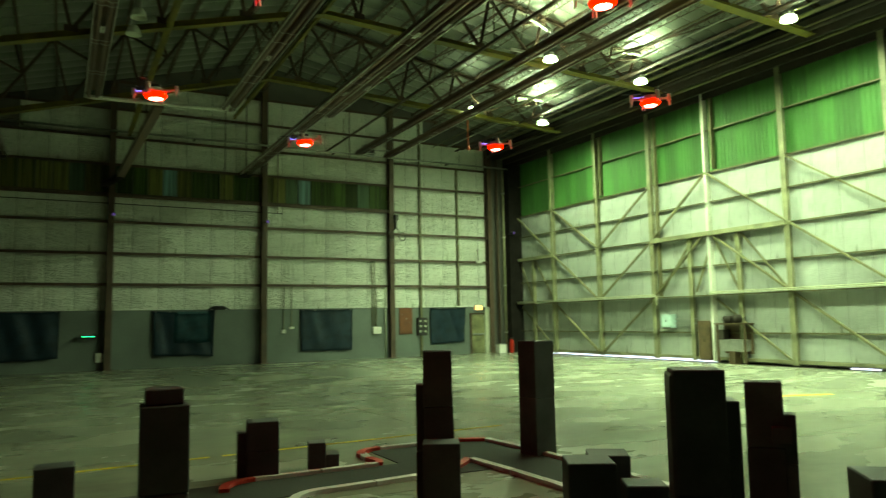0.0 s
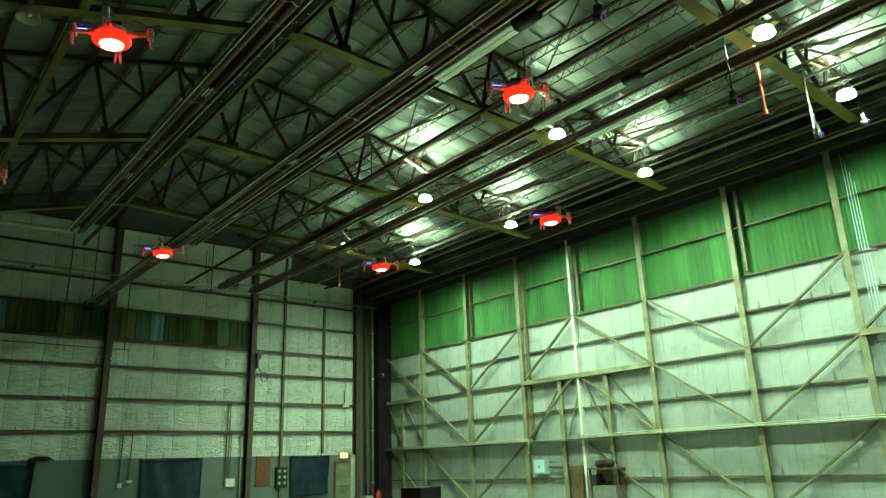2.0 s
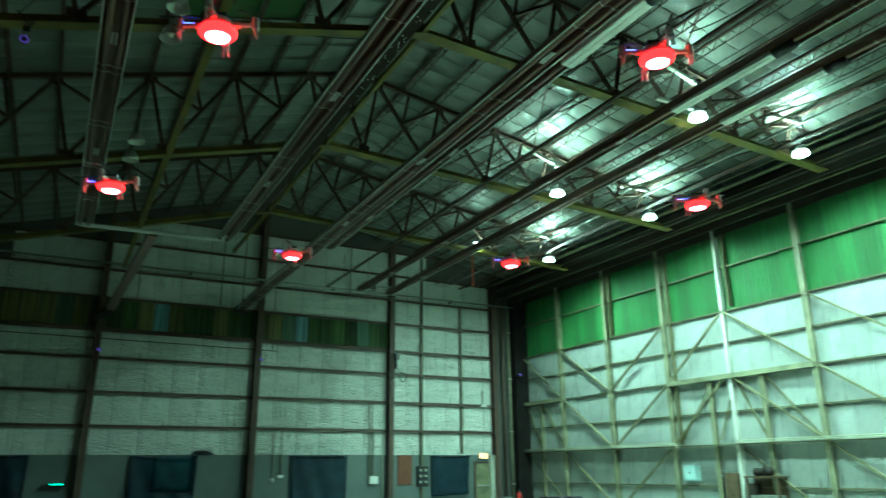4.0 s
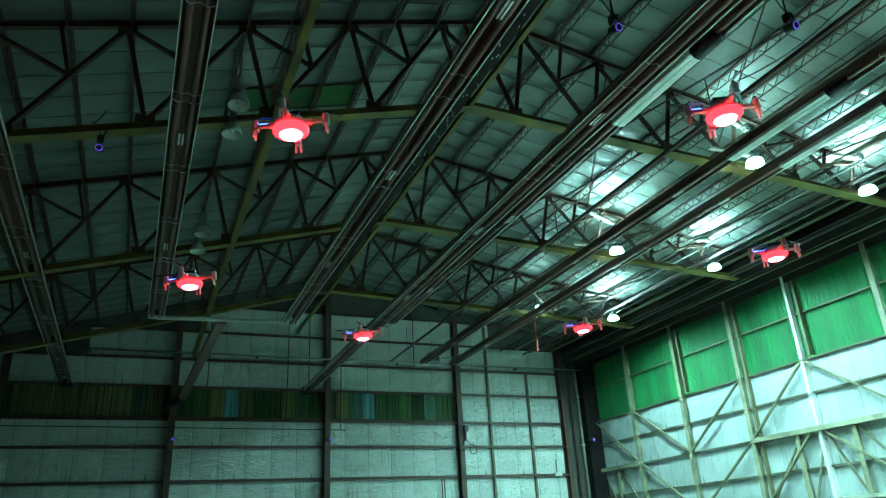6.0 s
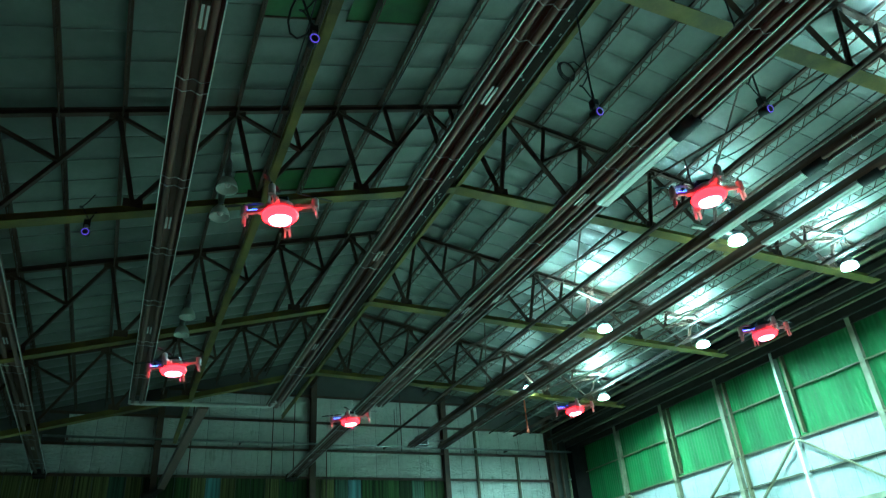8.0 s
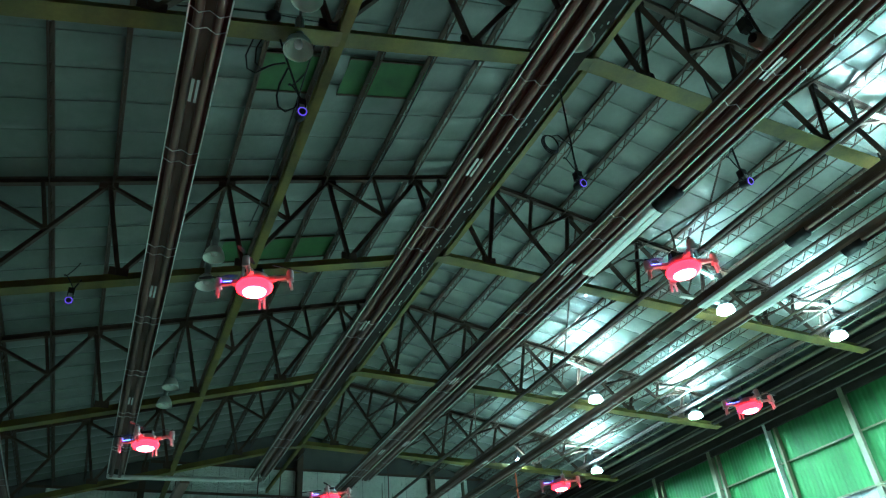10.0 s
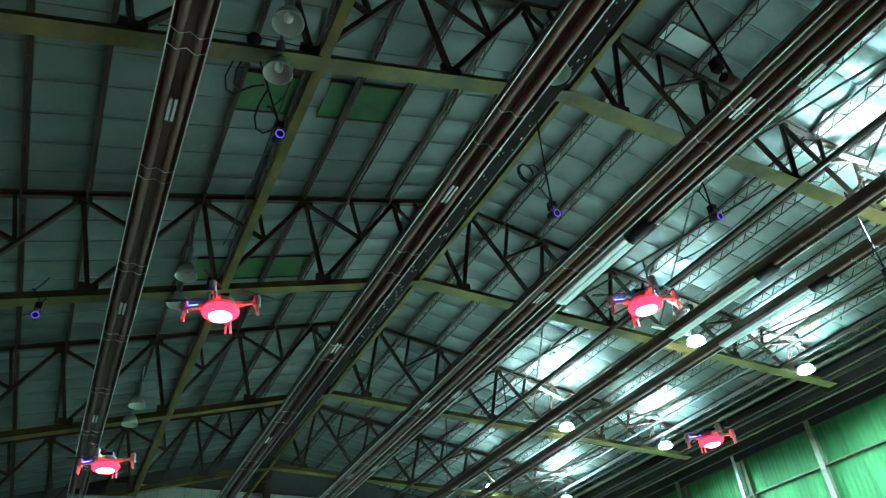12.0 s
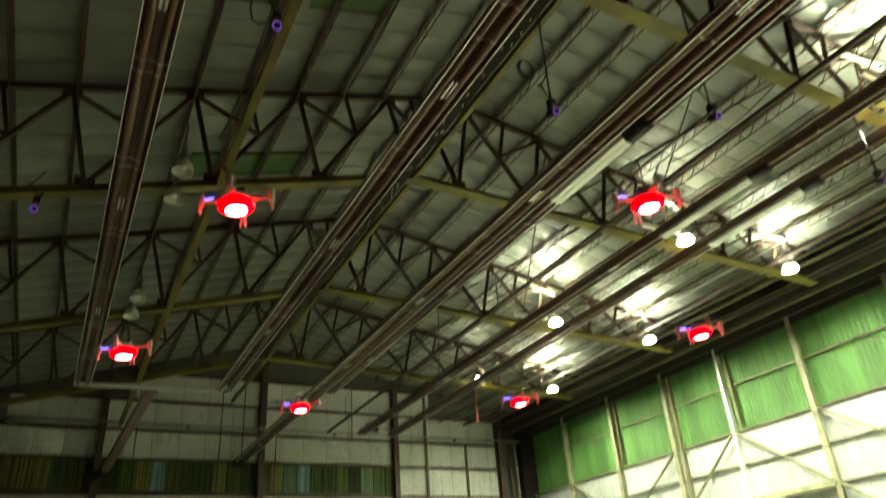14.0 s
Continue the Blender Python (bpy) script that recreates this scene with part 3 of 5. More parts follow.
def hanging_camera(x, y, z, top, lean=0.0, lit=True, loops=False, reach=0.05):
    """A tracking camera on a drop cable."""
    t = thing("tracking_camera", "black tracking camera with a violet ring light on a drop pole" if lit else "small black tracking camera on a drop pole", "camera", "hung cameras", (x, y, z))
    part("drop_pole", tube(bm_(), [(0, 0, 0.2), (lean, reach, top - z)], 0.014, 6), BLACK, t)
    part("clamp", box(bm_(), -0.05, -0.05, 0.1, 0.05, 0.05, 0.24), BLACK, t)
    part("bracket", box(bm_(), -0.03, -0.06, 0.04, 0.03, 0.0, 0.13), GALV, t)
    b = bm_()
    tube(b, [(0, 0.07, 0.03), (0, -0.08, -0.02)], 0.064, 14)
    body = part("body", b, BLACK, t, smooth=False)
    ring = bm_()
    n = 18
    d = Vector((0, -0.15, -0.05)).normalized()
    s = Vector((1, 0, 0))
    u = s.cross(d)
    c = Vector((0, -0.088, -0.0225))
    loop = []
    for k in range(n):
        a = 2 * math.pi * k / n
        w = math.cos(a) * s + math.sin(a) * u
        loop.append([ring.verts.new(c + w * 0.06), ring.verts.new(c + w * 0.043 + d * 0.004), ring.verts.new(c + w * 0.05 + d * 0.012)])
    for k in range(n):
        a, b2 = loop[k], loop[(k + 1) % n]
        for i in range(3):
            ring.faces.new((a[i], b2[i], b2[(i + 1) % 3], a[(i + 1) % 3]))
    part("ring_light", ring, LENSRING, body, "glowing violet ring")
    part("glass", tube(bm_(), [c, c + d * 0.006], 0.042, 12), BLACK, body)
    part("ball_joint", lathe(bm_(), [(0.012, 0.07), (0.03, 0.085), (0.03, 0.115), (0.012, 0.13)], 10, (0.035, -0.02, 0.03)), GALV, t, "bright steel ball joint")
    cable = [(0.03, 0, 0.22)]
    for k in range(1, 9):
        a = k / 8 * math.pi
        cable.append((0.03 - 0.2 * math.sin(a), 0.02, 0.22 + 0.55 * k / 8 + 0.12 * math.sin(2 * a)))
    part("cable", tube(bm_(), cable, 0.01, 5), BLACK, t)
    if loops:
        for k in range(3):
            rr = 0.12 + 0.012 * k
            ring = [(-0.33 + rr * math.cos(a / 16 * 2 * math.pi), 0.02 + 0.015 * k, 0.74 + 1.25 * rr * math.sin(a / 16 * 2 * math.pi)) for a in range(17)]
            part("cable_loop", tube(bm_(), ring, 0.009, 5), BLACK, t, "coiled black cable")
        part("cable_tail", tube(bm_(), [(-0.33, 0.02, 0.87), (-0.18, 0.02, 0.95), (0.02, 0.02, 0.8), (0.03, 0, 0.24)], 0.009, 5), BLACK, t)
    return t


for x, y, z in ((-0.6, 12.75, 8.2), (5.95, 7.43, 8.22), (8.28, 6.57, 8.2), (1.88, 7.4, 8.23), (12.67, 6.8, 8.25)):
    hub = 1.0 < x < 3.0
    t = hanging_camera(x, y, z, 9.4 if hub else chord_z(x), -0.49 if hub else 0.1, loops=3.0 < x < 7.0, reach=-0.37 if hub else 0.05)
    if hub:
        # a knot of cables on the chord, with slack loops down to the camera
        def hang(points):
            return [(px, -0.37 * (pz - 0.2), pz) for px, pz in points]
        part("cable_knot", lathe(bm_(), [(0.02, 1.12), (0.08, 1.15), (0.1, 1.21), (0.06, 1.28), (0.02, 1.3)], 9, (-0.49, -0.37, 0.0)), BLACK, t, "knot of black cable on the chord", smooth=True)
        part("slack_cable", tube(bm_(), hang([(-0.5, 1.2), (-0.58, 1.08), (-0.68, 0.86), (-0.74, 0.62), (-0.7, 0.46), (-0.6, 0.43), (-0.42, 0.58), (-0.27, 0.66)]), 0.01, 5), BLACK, t, "slack loop of black cable")
        part("slack_cable", tube(bm_(), hang([(-0.47, 1.2), (-0.56, 0.95), (-0.63, 0.74), (-0.62, 0.56), (-0.54, 0.5), (-0.4, 0.6), (-0.26, 0.65)]), 0.009, 5), BLACK, t, "slack loop of black cable")
        part("slack_cable", tube(bm_(), hang([(-0.22, 0.6), (-0.29, 0.38), (-0.31, 0.22), (-0.27, 0.09), (-0.18, 0.05), (-0.08, 0.12), (-0.04, 0.22)]), 0.013, 5), BLACK, t, "slack loop of black cable")
        part("chord_cable", tube(bm_(), [(-0.49, -0.4, 1.22), (-0.9, -0.42, 1.08), (-1.6, -0.4, 0.86)], 0.01, 5), BLACK, t)
        part("chord_cable", tube(bm_(), [(-0.49, -0.4, 1.22), (-0.1, -0.42, 1.26), (0.5, -0.4, 1.4)], 0.01, 5), BLACK, t)
hanging_camera(16.4, 6.8, 8.6, 10.1, -0.1)
hanging_camera(18.95, 6.6, 9.6, 10.3)
for x, y in ((1.75, 30.6), (7.82, 30.6), (20.48, 30.4)):
    t = thing("wall_camera", "small violet-lit tracking camera clamped to a column", "camera", "wall cameras", (x, y, 6.12))
    part("body", tube(bm_(), [(0, 0.12, 0), (0, -0.08, -0.02)], 0.08, 12), BLACK, t)
    part("ring_light", lathe(bm_(), [(0.03, 0), (0.06, 0.01), (0.03, 0.02)], 12), LENSRING, t).matrix_basis = pose(0, -0.09, -0.02, 90)
    part("clamp", box(bm_(), -0.04, 0.1, -0.05, 0.04, 0.3, 0.05), BLACK, t)
# the black camera with its cable loops on the third column
t = thing("column_camera", "black camera with coiled cable loops on a column", "camera", at=(14.0, 30.7, 6.0))
part("body", box(bm_(), -0.07, -0.12, 0.5, 0.09, 0.12, 0.75), BLACK, t)
part("arm", box(bm_(), -0.03, -0.05, 0.1, 0.03, 0.15, 0.5), BLACK, t)
for s in (-1, 1):
    pts = [(s * 0.32 + 0.16 * math.cos(a / 14 * 2 * math.pi), -0.02, -0.28 + 0.2 * math.sin(a / 14 * 2 * math.pi)) for a in range(15)]
    part("cable_loop", tube(bm_(), pts, 0.022, 6), BLACK, t)
    part("cable_tail", tube(bm_(), [(s * 0.2, -0.02, -0.1), (s * 0.05, 0, 0.1)], 0.02, 6), BLACK, t)


def strap(x, y, z0, z1, mat, label):
    t = thing("hanging_strap", label, "strap", "hanging straps", (x, y, z0))
    n = 8
    pts = [(0.004 * math.sin(k), 0.0, (z1 - z0) * k / n) for k in range(n + 1)]
    b = tube(bm_(), pts, 0.034 if mat is ORANGE else 0.02, 6)
    part("webbing", b, mat, t)
    part("hook", box(bm_(), -0.05, -0.03, z1 - z0 - 0.1, 0.06, 0.03, z1 - z0), mat if mat is ORANGE else BLACK, t)
    part("shackle", tube(bm_(), [(0, 0, 0), (0, 0, 0.1)], 0.02, 6), GALV, t)


strap(14.8, 25.1, 10.35, 8.85, ORANGE, "orange lifting strap hanging from the truss")
strap(13.95, 6.8, 9.9, 8.5, ORANGE, "orange lifting strap hanging from the truss")
strap(16.25, 6.8, 10.1, 8.72, WHITEBOX, "white lifting strap holding a camera")
t = thing("small_lamp", "small bare lamp above the strap on the truss", "ceiling lamp", at=(14.95, 25.0, 10.5))
part("bulb", lathe(bm_(), [(0.03, 0.1), (0.1, 0.05), (0.12, 0.0), (0.06, -0.04)], 12), SMALLGLOW, t, smooth=True)
part("holder", box(bm_(), -0.05, -0.05, 0.1, 0.05, 0.05, 0.3), BLACK, t)

# yellow star brackets at the inner lamp row
for k in range(2, 5):
    t = thing("lamp_bracket", "yellow cross bracket beside a lamp on the chord", "bracket", "lamp brackets", (14.35, YA - BAY * k, 10.42))
    part("arm", box(bm_(), -0.55, -0.1, -0.03, 0.5, 0.1, 0.03), OLIVE, t)
    part("arm", bar(bm_(), (-0.3, -0.5, -0.04), (0.2, 0.5, -0.04), 0.16, 0.03), OLIVE, t)
    part("lit_batten", box(bm_(), -1.75, -0.5, -0.05, -0.5, -0.4, 0.02), HOODWHITE, t, "clean white batten")

for x, y, z in LIT:
    ty = min(TR_Y, key=lambda q: abs(q - y))
    t = thing("lamp_brace", "steel brace carrying a lamp from the top chord, coloured as lamplit", "brace", "lamp braces", (x, y, z + 0.9))
    part("bar", bar(bm_(), (0.0, 0.0, 0.08), (-0.7, ty - y + 0.14, top_z(x - 0.7) - z - 0.9), 0.07, 0.1, up=(0, 1, 0)), BRACELIT, t)
    part("foot", box(bm_(), -0.07, -0.06, 0.02, 0.07, 0.06, 0.1), BRACELIT, t)
    t = thing("lamp_ballast", "black ballast canister hung beside a lamp brace", "ballast", "lamp ballasts", (x + 0.25, ty - 0.35, chord_z(x) + 0.75))
    part("canister", lathe(bm_(), [(0.05, 0.36), (0.085, 0.33), (0.085, 0.03), (0.06, 0.0)], 14), BLACK, t, smooth=True)
    part("hook", tube(bm_(), [(0, 0, 0.35), (0, 0.02, 0.42), (0, 0.28, 0.5)], 0.014, 6), DARKSTEEL, t)
    part("lead", tube(bm_(), [(0, 0, 0.02), (0.03, -0.1, -0.18), (-0.1, -0.3, -0.4), (-0.25, y - ty + 0.35, z + 1.0 - chord_z(x) - 0.75)], 0.01, 5), BLACK, t)

# the conduits and gutters under the eaves
for x, z, r, m in ((18.95, 10.42, 0.06, RAILSTEEL), (17.4, 10.2, 0.05, BROWN), (17.75, 10.3, 0.04, BROWN), (19.3, 10.1, 0.07, DARKSTEEL), (16.9, 10.35, 0.035, GALV), (15.3, 10.45, 0.04, BROWN), (10.6, 9.55, 0.05, BROWN), (19.55, 10.3, 0.045, RAILSTEEL), (18.3, 10.36, 0.03, RAILSTEEL), (20.15, 10.02, 0.05, RAILSTEEL), (16.1, 10.28, 0.03, RAILSTEEL)):
    t = thing("long_pipe", "long steel pipe run under the roof along the doors", "pipe", "roof pipes", (x, 0, z))
    part("pipe", tube(bm_(), [(0, YS, 0), (0, YA - 0.4, 0)], r, 8), m, t, smooth=True)
    y = -8.0
    while y < YA - 1:
        part("hanger", bar(bm_(), (0, y, 0), (0, y, min(chord_z(x), 10.6) - z + 0.05), 0.02, 0.02), BROWN, t)
        y += BAY

# dark slotted rail beside the middle heater
t = thing("slotted_rail", "dark slotted steel rail with bright bolts beside the heater", "rail", at=(5.92, 0, 10.3))
part("channel", extrude(bm_(), (0, YS, 0), (0, 24.5, 0), [(-0.15, -0.02), (0.15, -0.02), (0.15, 0.16), (0.13, 0.16), (0.13, 0.0), (-0.13, 0.0), (-0.13, 0.16), (-0.15, 0.16)]), RAILBROWN, t)
random.seed(7)
y = 2.0
while y < 16:
    y += random.choice((0.05, 0.07, 0.09, 0.3, 0.55))
    x, d = random.uniform(-0.11, 0.11), random.uniform(0.02, 0.06)
    part("bolt_plate", box(bm_(), x - 0.008, y, -0.03, x + 0.008, y + d, -0.02), WHITEBOX, t)

# U-bend between the two heater legs, and the flue behind it
t = thing("heater_return_pipe", "return pipe joining two heater legs, pale for the light on it", "pipe", at=(0.64, 21.85, 8.2))
# white hood metal carries the light that falls on the pipe
part("pipe", tube(bm_(), [(-0.2, 0, -0.02), (0, 0.05, -0.02), (3.45, -0.25, -0.02), (3.62, -0.4, -0.02)], 0.06, 10), HOODWHITE, t, smooth=True)
t = thing("heater_flue", "dark flue duct running from the heater to the wall", "duct", at=(2.5, 21.9, 8.15))
part("duct", bar(bm_(), (-0.1, 0, 0.05), (-0.55, 8.5, -0.5), 0.26, 0.2), HOOD, t)
part("elbow", tube(bm_(), [(-0.52, 8.4, -0.48), (-0.8, 8.8, -0.68), (-1.1, 8.95, -0.8)], 0.15, 10), DARKSTEEL, t)
part("wall_bracket", box(bm_(), -1.2, 8.8, -0.9, -0.9, 9.25, -0.7), DARKSTEEL, t)
for x in (6.9, -2.15):
    t = thing("heater_end_box", "dark end box at the heater's wall end", "heater box", at=(x, 30.75 if x > 0 else 30.7, 8.15))
    part("box", box(bm_(), -0.2, -0.1, -0.12, 0.2, 0.3, 0.14), DARKSTEEL, t)

# blower drum hung beside the heater
BLOWER = (7.05, 4.75, 8.75)
t = thing("heater_blower", "dark brown blower drum hung on two rods over a heater", "blower", at=BLOWER)
part("drum", tube(bm_(), [(-0.14, 0.0, 0.0), (0.14, 0.03, 0.0)], 0.09, 16), HOOD, t, smooth=True)
part("end_cap", tube(bm_(), [(-0.17, 0.0, 0.0), (-0.14, 0.0, 0.0)], 0.06, 12), DARKSTEEL, t, smooth=True)
part("control_box", box(bm_(), -0.26, -0.06, 0.12, -0.14, 0.06, 0.3), DARKSTEEL, t)
part("bracket", bar(bm_(), (-0.2, 0.0, 0.3), (0.02, 0.0, 0.55), 0.03, 0.04), DARKSTEEL, t)
part("rod", tube(bm_(), [(0.06, 0, 0.08), (-0.35, 0.1, roof_z(BLOWER[0] - 0.35) - BLOWER[2] - 0.1)], 0.022, 6), DARKSTEEL, t)
part("rod", tube(bm_(), [(-0.2, 0, 0.28), (-0.2, 0, 0.12), (-0.1, 0, 0.05)], 0.014, 6), DARKSTEEL, t)

# slack wires between chords
random.seed(3)
for k in range(16):
    x, y = random.uniform(0, 16), random.choice(TR_Y[0:5])
    n = 10
    L = random.uniform(2.0, 5.0)
    sag = random.uniform(0.05, 0.3)
    along = random.random() < 0.5
    pts = []
    for q in range(n + 1):
        f = q / n
        d = -sag * 4 * f * (1 - f)
        xx = x + (0 if along else L * f)
        pts.append(((0 if along else L * f), (L * f if along else 0.13), chord_z(xx) - chord_z(x) + d + 0.14))
    t = thing("slack_cable", "thin black slack cable strung along the truss chords", "cable", "slack cables", (x, y, chord_z(x)))
    part("wire", tube(bm_(), pts, 0.012, 5), BLACK, t)

# sway rods between the trusses on the lit side
for k in (1, 2, 3, 4):
    y0 = YA - BAY * k
    for x0, x1 in ((10.2, 13.2), (13.2, 10.2), (15.6, 18.4)):
        t = thing("sway_rod", "thin dark steel sway rod between two trusses", "rod", "sway rods", (x0, y0, chord_z(x0) + 0.2))
        part("rod", tube(bm_(), [(0, 0, 0), (x1 - x0, -BAY, roof_z(x1) - 0.6 - chord_z(x0) - 0.2)], 0.022, 6), BROWN, t)

# ---- gable wall fittings ----
random.seed(11)
pane_bay = thing("window_strip", "strip of stained green, brown and blue glazing panes across the gable wall", "window", at=(0, YA - 0.02, 7.0))
x = -3.87 - 0.575 * 15
while x < 13.7:
    w = 0.575
    if 3.4 < x < 3.8 or 9.3 < x < 9.6:
        mat, lab = STRIP_BLUE, "pale blue pane"
    elif 8.6 < x < 9.3 or 11.8 < x < 12.3 or 0.0 < x < 0.3:
        mat, lab = STRIP_PALE, "pale green streaked pane"
    else:
        mat, lab = random.choice(((STRIP_GREEN, ""), (STRIP_OLIVE, "brown stained pane"), (STRIP_OLIVE, "brown stained pane"))) if x < 9.5 else (STRIP_GREEN, "")
    b = bm_()
    tilt = random.uniform(-0.012, 0.012)
    x0, x1 = x + 0.014, min(x + w, 13.78) - 0.014
    hexa(b, [(x0, -0.035 - tilt, 0.06), (x1, -0.035 + tilt, 0.06), (x1, 0.02, 0.06), (x0, 0.02, 0.06), (x0, -0.035 - tilt, 1.2), (x1, -0.035 + tilt, 1.2), (x1, 0.02, 1.2), (x0, 0.02, 1.2)])
    part("pane", b, mat, pane_bay, lab)
    x += w
part("sill", box(bm_(), -12.8, -0.07, 0.0, 13.8, 0.03, 0.05), BROWN, pane_bay)
part("head", box(bm_(), -12.8, -0.07, 1.2, 13.8, 0.03, 1.25), BROWN, pane_bay)


TEAL = material("teal_cloth", (0.016, 0.075, 0.1), 0.6, var=0.2, scale=2.5, grain=20, bump=0.3)


def tarp(x0, x1, z0, z1, seed):
    t = thing("tarpaulin", "dark blue tarpaulin hung over the wainscot", "tarpaulin", "wall tarpaulins", ((x0 + x1) / 2, YA - 0.07, z0))
    noise_off = seed * 9.1
    b = bm_()
    nx, nz = 22, 16
    hw = (x1 - x0) / 2
    grid = []
    for j in range(nz + 1):
        row = []
        for i in range(nx + 1):
            u, v = i / nx, j / nz
            xx = -hw + 2 * hw * u
            zz = (z1 - z0) * v
            d = 0.06 + 0.07 * noise.noise(Vector((xx * 1.7 + noise_off, zz * 0.9, seed))) + 0.03 * math.sin(xx * 7 + zz * 2 + seed)
            zz += (1 - v) * 0.05 * noise.noise(Vector((xx * 1.3, noise_off, 2.0))) - v * (0.025 * abs(math.sin(u * 2 * math.pi)) + 0.05 * math.sin(u * math.pi)) + (1 - v) * 0.12 * (u - 0.5) * math.sin(seed * 2.0)
            row.append(b.verts.new((xx * (1 - 0.03 * (1 - v)), -d - 0.02, zz)))
        grid.append(row)
    for j in range(nz):
        for i in range(nx):
            b.faces.new((grid[j][i], grid[j][i + 1], grid[j + 1][i + 1], grid[j + 1][i]))
    bmesh.ops.solidify(b, geom=b.faces[:], thickness=0.012)
    part("sheet", b, TARP, t, smooth=True)
    part("hem_rod", box(bm_(), -hw, -0.05, z1 - z0 - 0.012, hw, 0.045, z1 - z0), TARP, t)
    for i in range(5):
        xx = -hw + 0.1 + (2 * hw - 0.2) * i / 4
        part("eyelet", box(bm_(), xx - 0.02, -0.1, z1 - z0 - 0.06, xx + 0.02, -0.02, z1 - z0 - 0.02), GALV, t)


tarp(-2.3, 0.0, 0.48, 2.34, 1)
tarp(3.32, 5.72, 0.46, 2.3, 2)
t = thing("tarpaulin_patch", "lighter teal cloth folded over the dark tarpaulin", "cloth", at=(4.85, YA - 0.21, 0.98))
b = bm_()
g = [[b.verts.new((-0.72 + 1.44 * i / 8, 0.02 * math.sin(i * 1.3 + j), 1.25 * j / 6 + 0.02 * math.sin(i * 0.9))) for i in range(9)] for j in range(7)]
for j in range(6):
    for i in range(8):
        b.faces.new((g[j][i], g[j][i + 1], g[j + 1][i + 1], g[j + 1][i]))
bmesh.ops.solidify(b, geom=b.faces[:], thickness=0.02)
part("sheet", b, TEAL, t, smooth=True)
part("clip", box(bm_(), -0.6, -0.03, 1.2, 0.6, 0.13, 1.28), TEAL, t)
tarp(9.45, 11.9, 0.46, 2.32, 3)
tarp(15.92, 17.9, 0.6, 2.32, 4)


def rust_board():
    t = thing("notice_board", "rust-brown board fixed to the grey wainscot", "board", at=(14.65, YA - 0.06, 1.1))
    part("board", box(bm_(), -0.33, -0.03, 0, 0.33, 0.03, 1.23), RUST, t)
    part("frame", box(bm_(), -0.36, -0.02, -0.04, 0.36, 0.03, 0.0), BROWN, t)
    for k in range(3):
        part("bolt", box(bm_(), -0.2 + 0.2 * k, -0.045, 0.9 - 0.2 * k, -0.17 + 0.2 * k, -0.03, 0.93 - 0.2 * k), GALV, t)


rust_board()


PALEWALLPIPE = material("pale_wall_pipe", (0.45, 0.47, 0.38), 0.5, var=0.1, scale=4, grain=30)


def panel_box(name, label, cat, x, z, w, h, d, mat, lid=None):
    t = thing(name, label, cat, at=(x, YA - 0.05, z))
    part("case", box(bm_(), -w / 2, -d, -h / 2, w / 2, 0.02, h / 2), mat, t)
    part("cover", box(bm_(), -w / 2 + 0.02, -d - 0.015, -h / 2 + 0.02, w / 2 - 0.02, -d, h / 2 - 0.02), lid or mat, t)
    part("conduit", tube(bm_(), [(0, -0.04, h / 2), (0, -0.04, max(3.4 - z, h / 2 + 0.6))], 0.02, 6), RAILSTEEL, t)
    return t


panel_box("switch_box", "white switch box with sockets on the wainscot", "switch box", 13.12, 1.3, 0.4, 0.32, 0.14, WHITEBOX)
panel_box("switch_box", "small white switch box on the wainscot", "switch box", 9.05, 1.5, 0.22, 0.1, 0.1, WHITEBOX)
panel_box("switch_box", "small grey switch box low on the wainscot", "switch box", 8.7, 1.35, 0.16, 0.16, 0.1, WHITEBOX)
t = thing("wall_conduit", "dark conduit pair rising from the switch box", "conduit", "gable wall conduits", (12.9, YA - 0.12, 1.5))
for o in (0.0, 0.12):
    part("pipe", tube(bm_(), [(o, 0, 0), (o, 0, 3.1)], 0.025, 6), RAILSTEEL, t)
t = thing("wall_pipe", "thin pale upright pipe beside a column", "pipe", at=(13.57, YA - 0.12, 0))
part("pipe", tube(bm_(), [(0, 0, 0), (0, 0, 3.35)], 0.028, 8), PALEWALLPIPE, t, smooth=True)
t = thing("cable_coil", "dark cable heap on top of the wainscot ledge", "cable", at=(5.9, YA - 0.1, 2.33))
for k in range(5):
    pts = [((0.42 - 0.05 * k) * math.cos(a / 14 * 2 * math.pi), 0.04 * math.sin(a / 14 * 2 * math.pi) - 0.02, 0.03 + 0.025 * k + 0.02 * math.sin(a * 1.7 + k)) for a in range(15)]
    part("loop", tube(bm_(), pts, 0.022, 6), BLACK, t)
panel_box("wall_speaker", "small white box high on the gable wall", "wall box", 18.73, 4.62, 0.32, 0.16, 0.22, WHITEBOX)
panel_box("meter_box", "small pale box near the wall foot", "switch box", 1.4, 0.5, 0.25, 0.35, 0.12, WHITEBOX)
t = panel_box("fuse_panel", "dark breaker panel with pale switch rows", "breaker panel", 15.5, 1.42, 0.52, 0.86, 0.14, DARKSTEEL, BLACK)
for k in range(3):
    for s in (-1, 1):
        part("breaker", box(bm_(), s * 0.13 - 0.05, -0.175, -0.28 + 0.25 * k, s * 0.13 + 0.05, -0.155, -0.18 + 0.25 * k), PALEWALLPIPE, t)
t = thing("exit_sign", "lit exit sign glowing orange above the door", "exit sign", at=(18.7, YA - 0.1, 2.3))
part("case", box(bm_(), -0.22, -0.05, -0.12, 0.22, 0.08, 0.12), WHITEBOX, t)
part("face", box(bm_(), -0.2, -0.056, -0.1, 0.2, -0.05, 0.1), EXITGLOW, t, "glowing orange face")
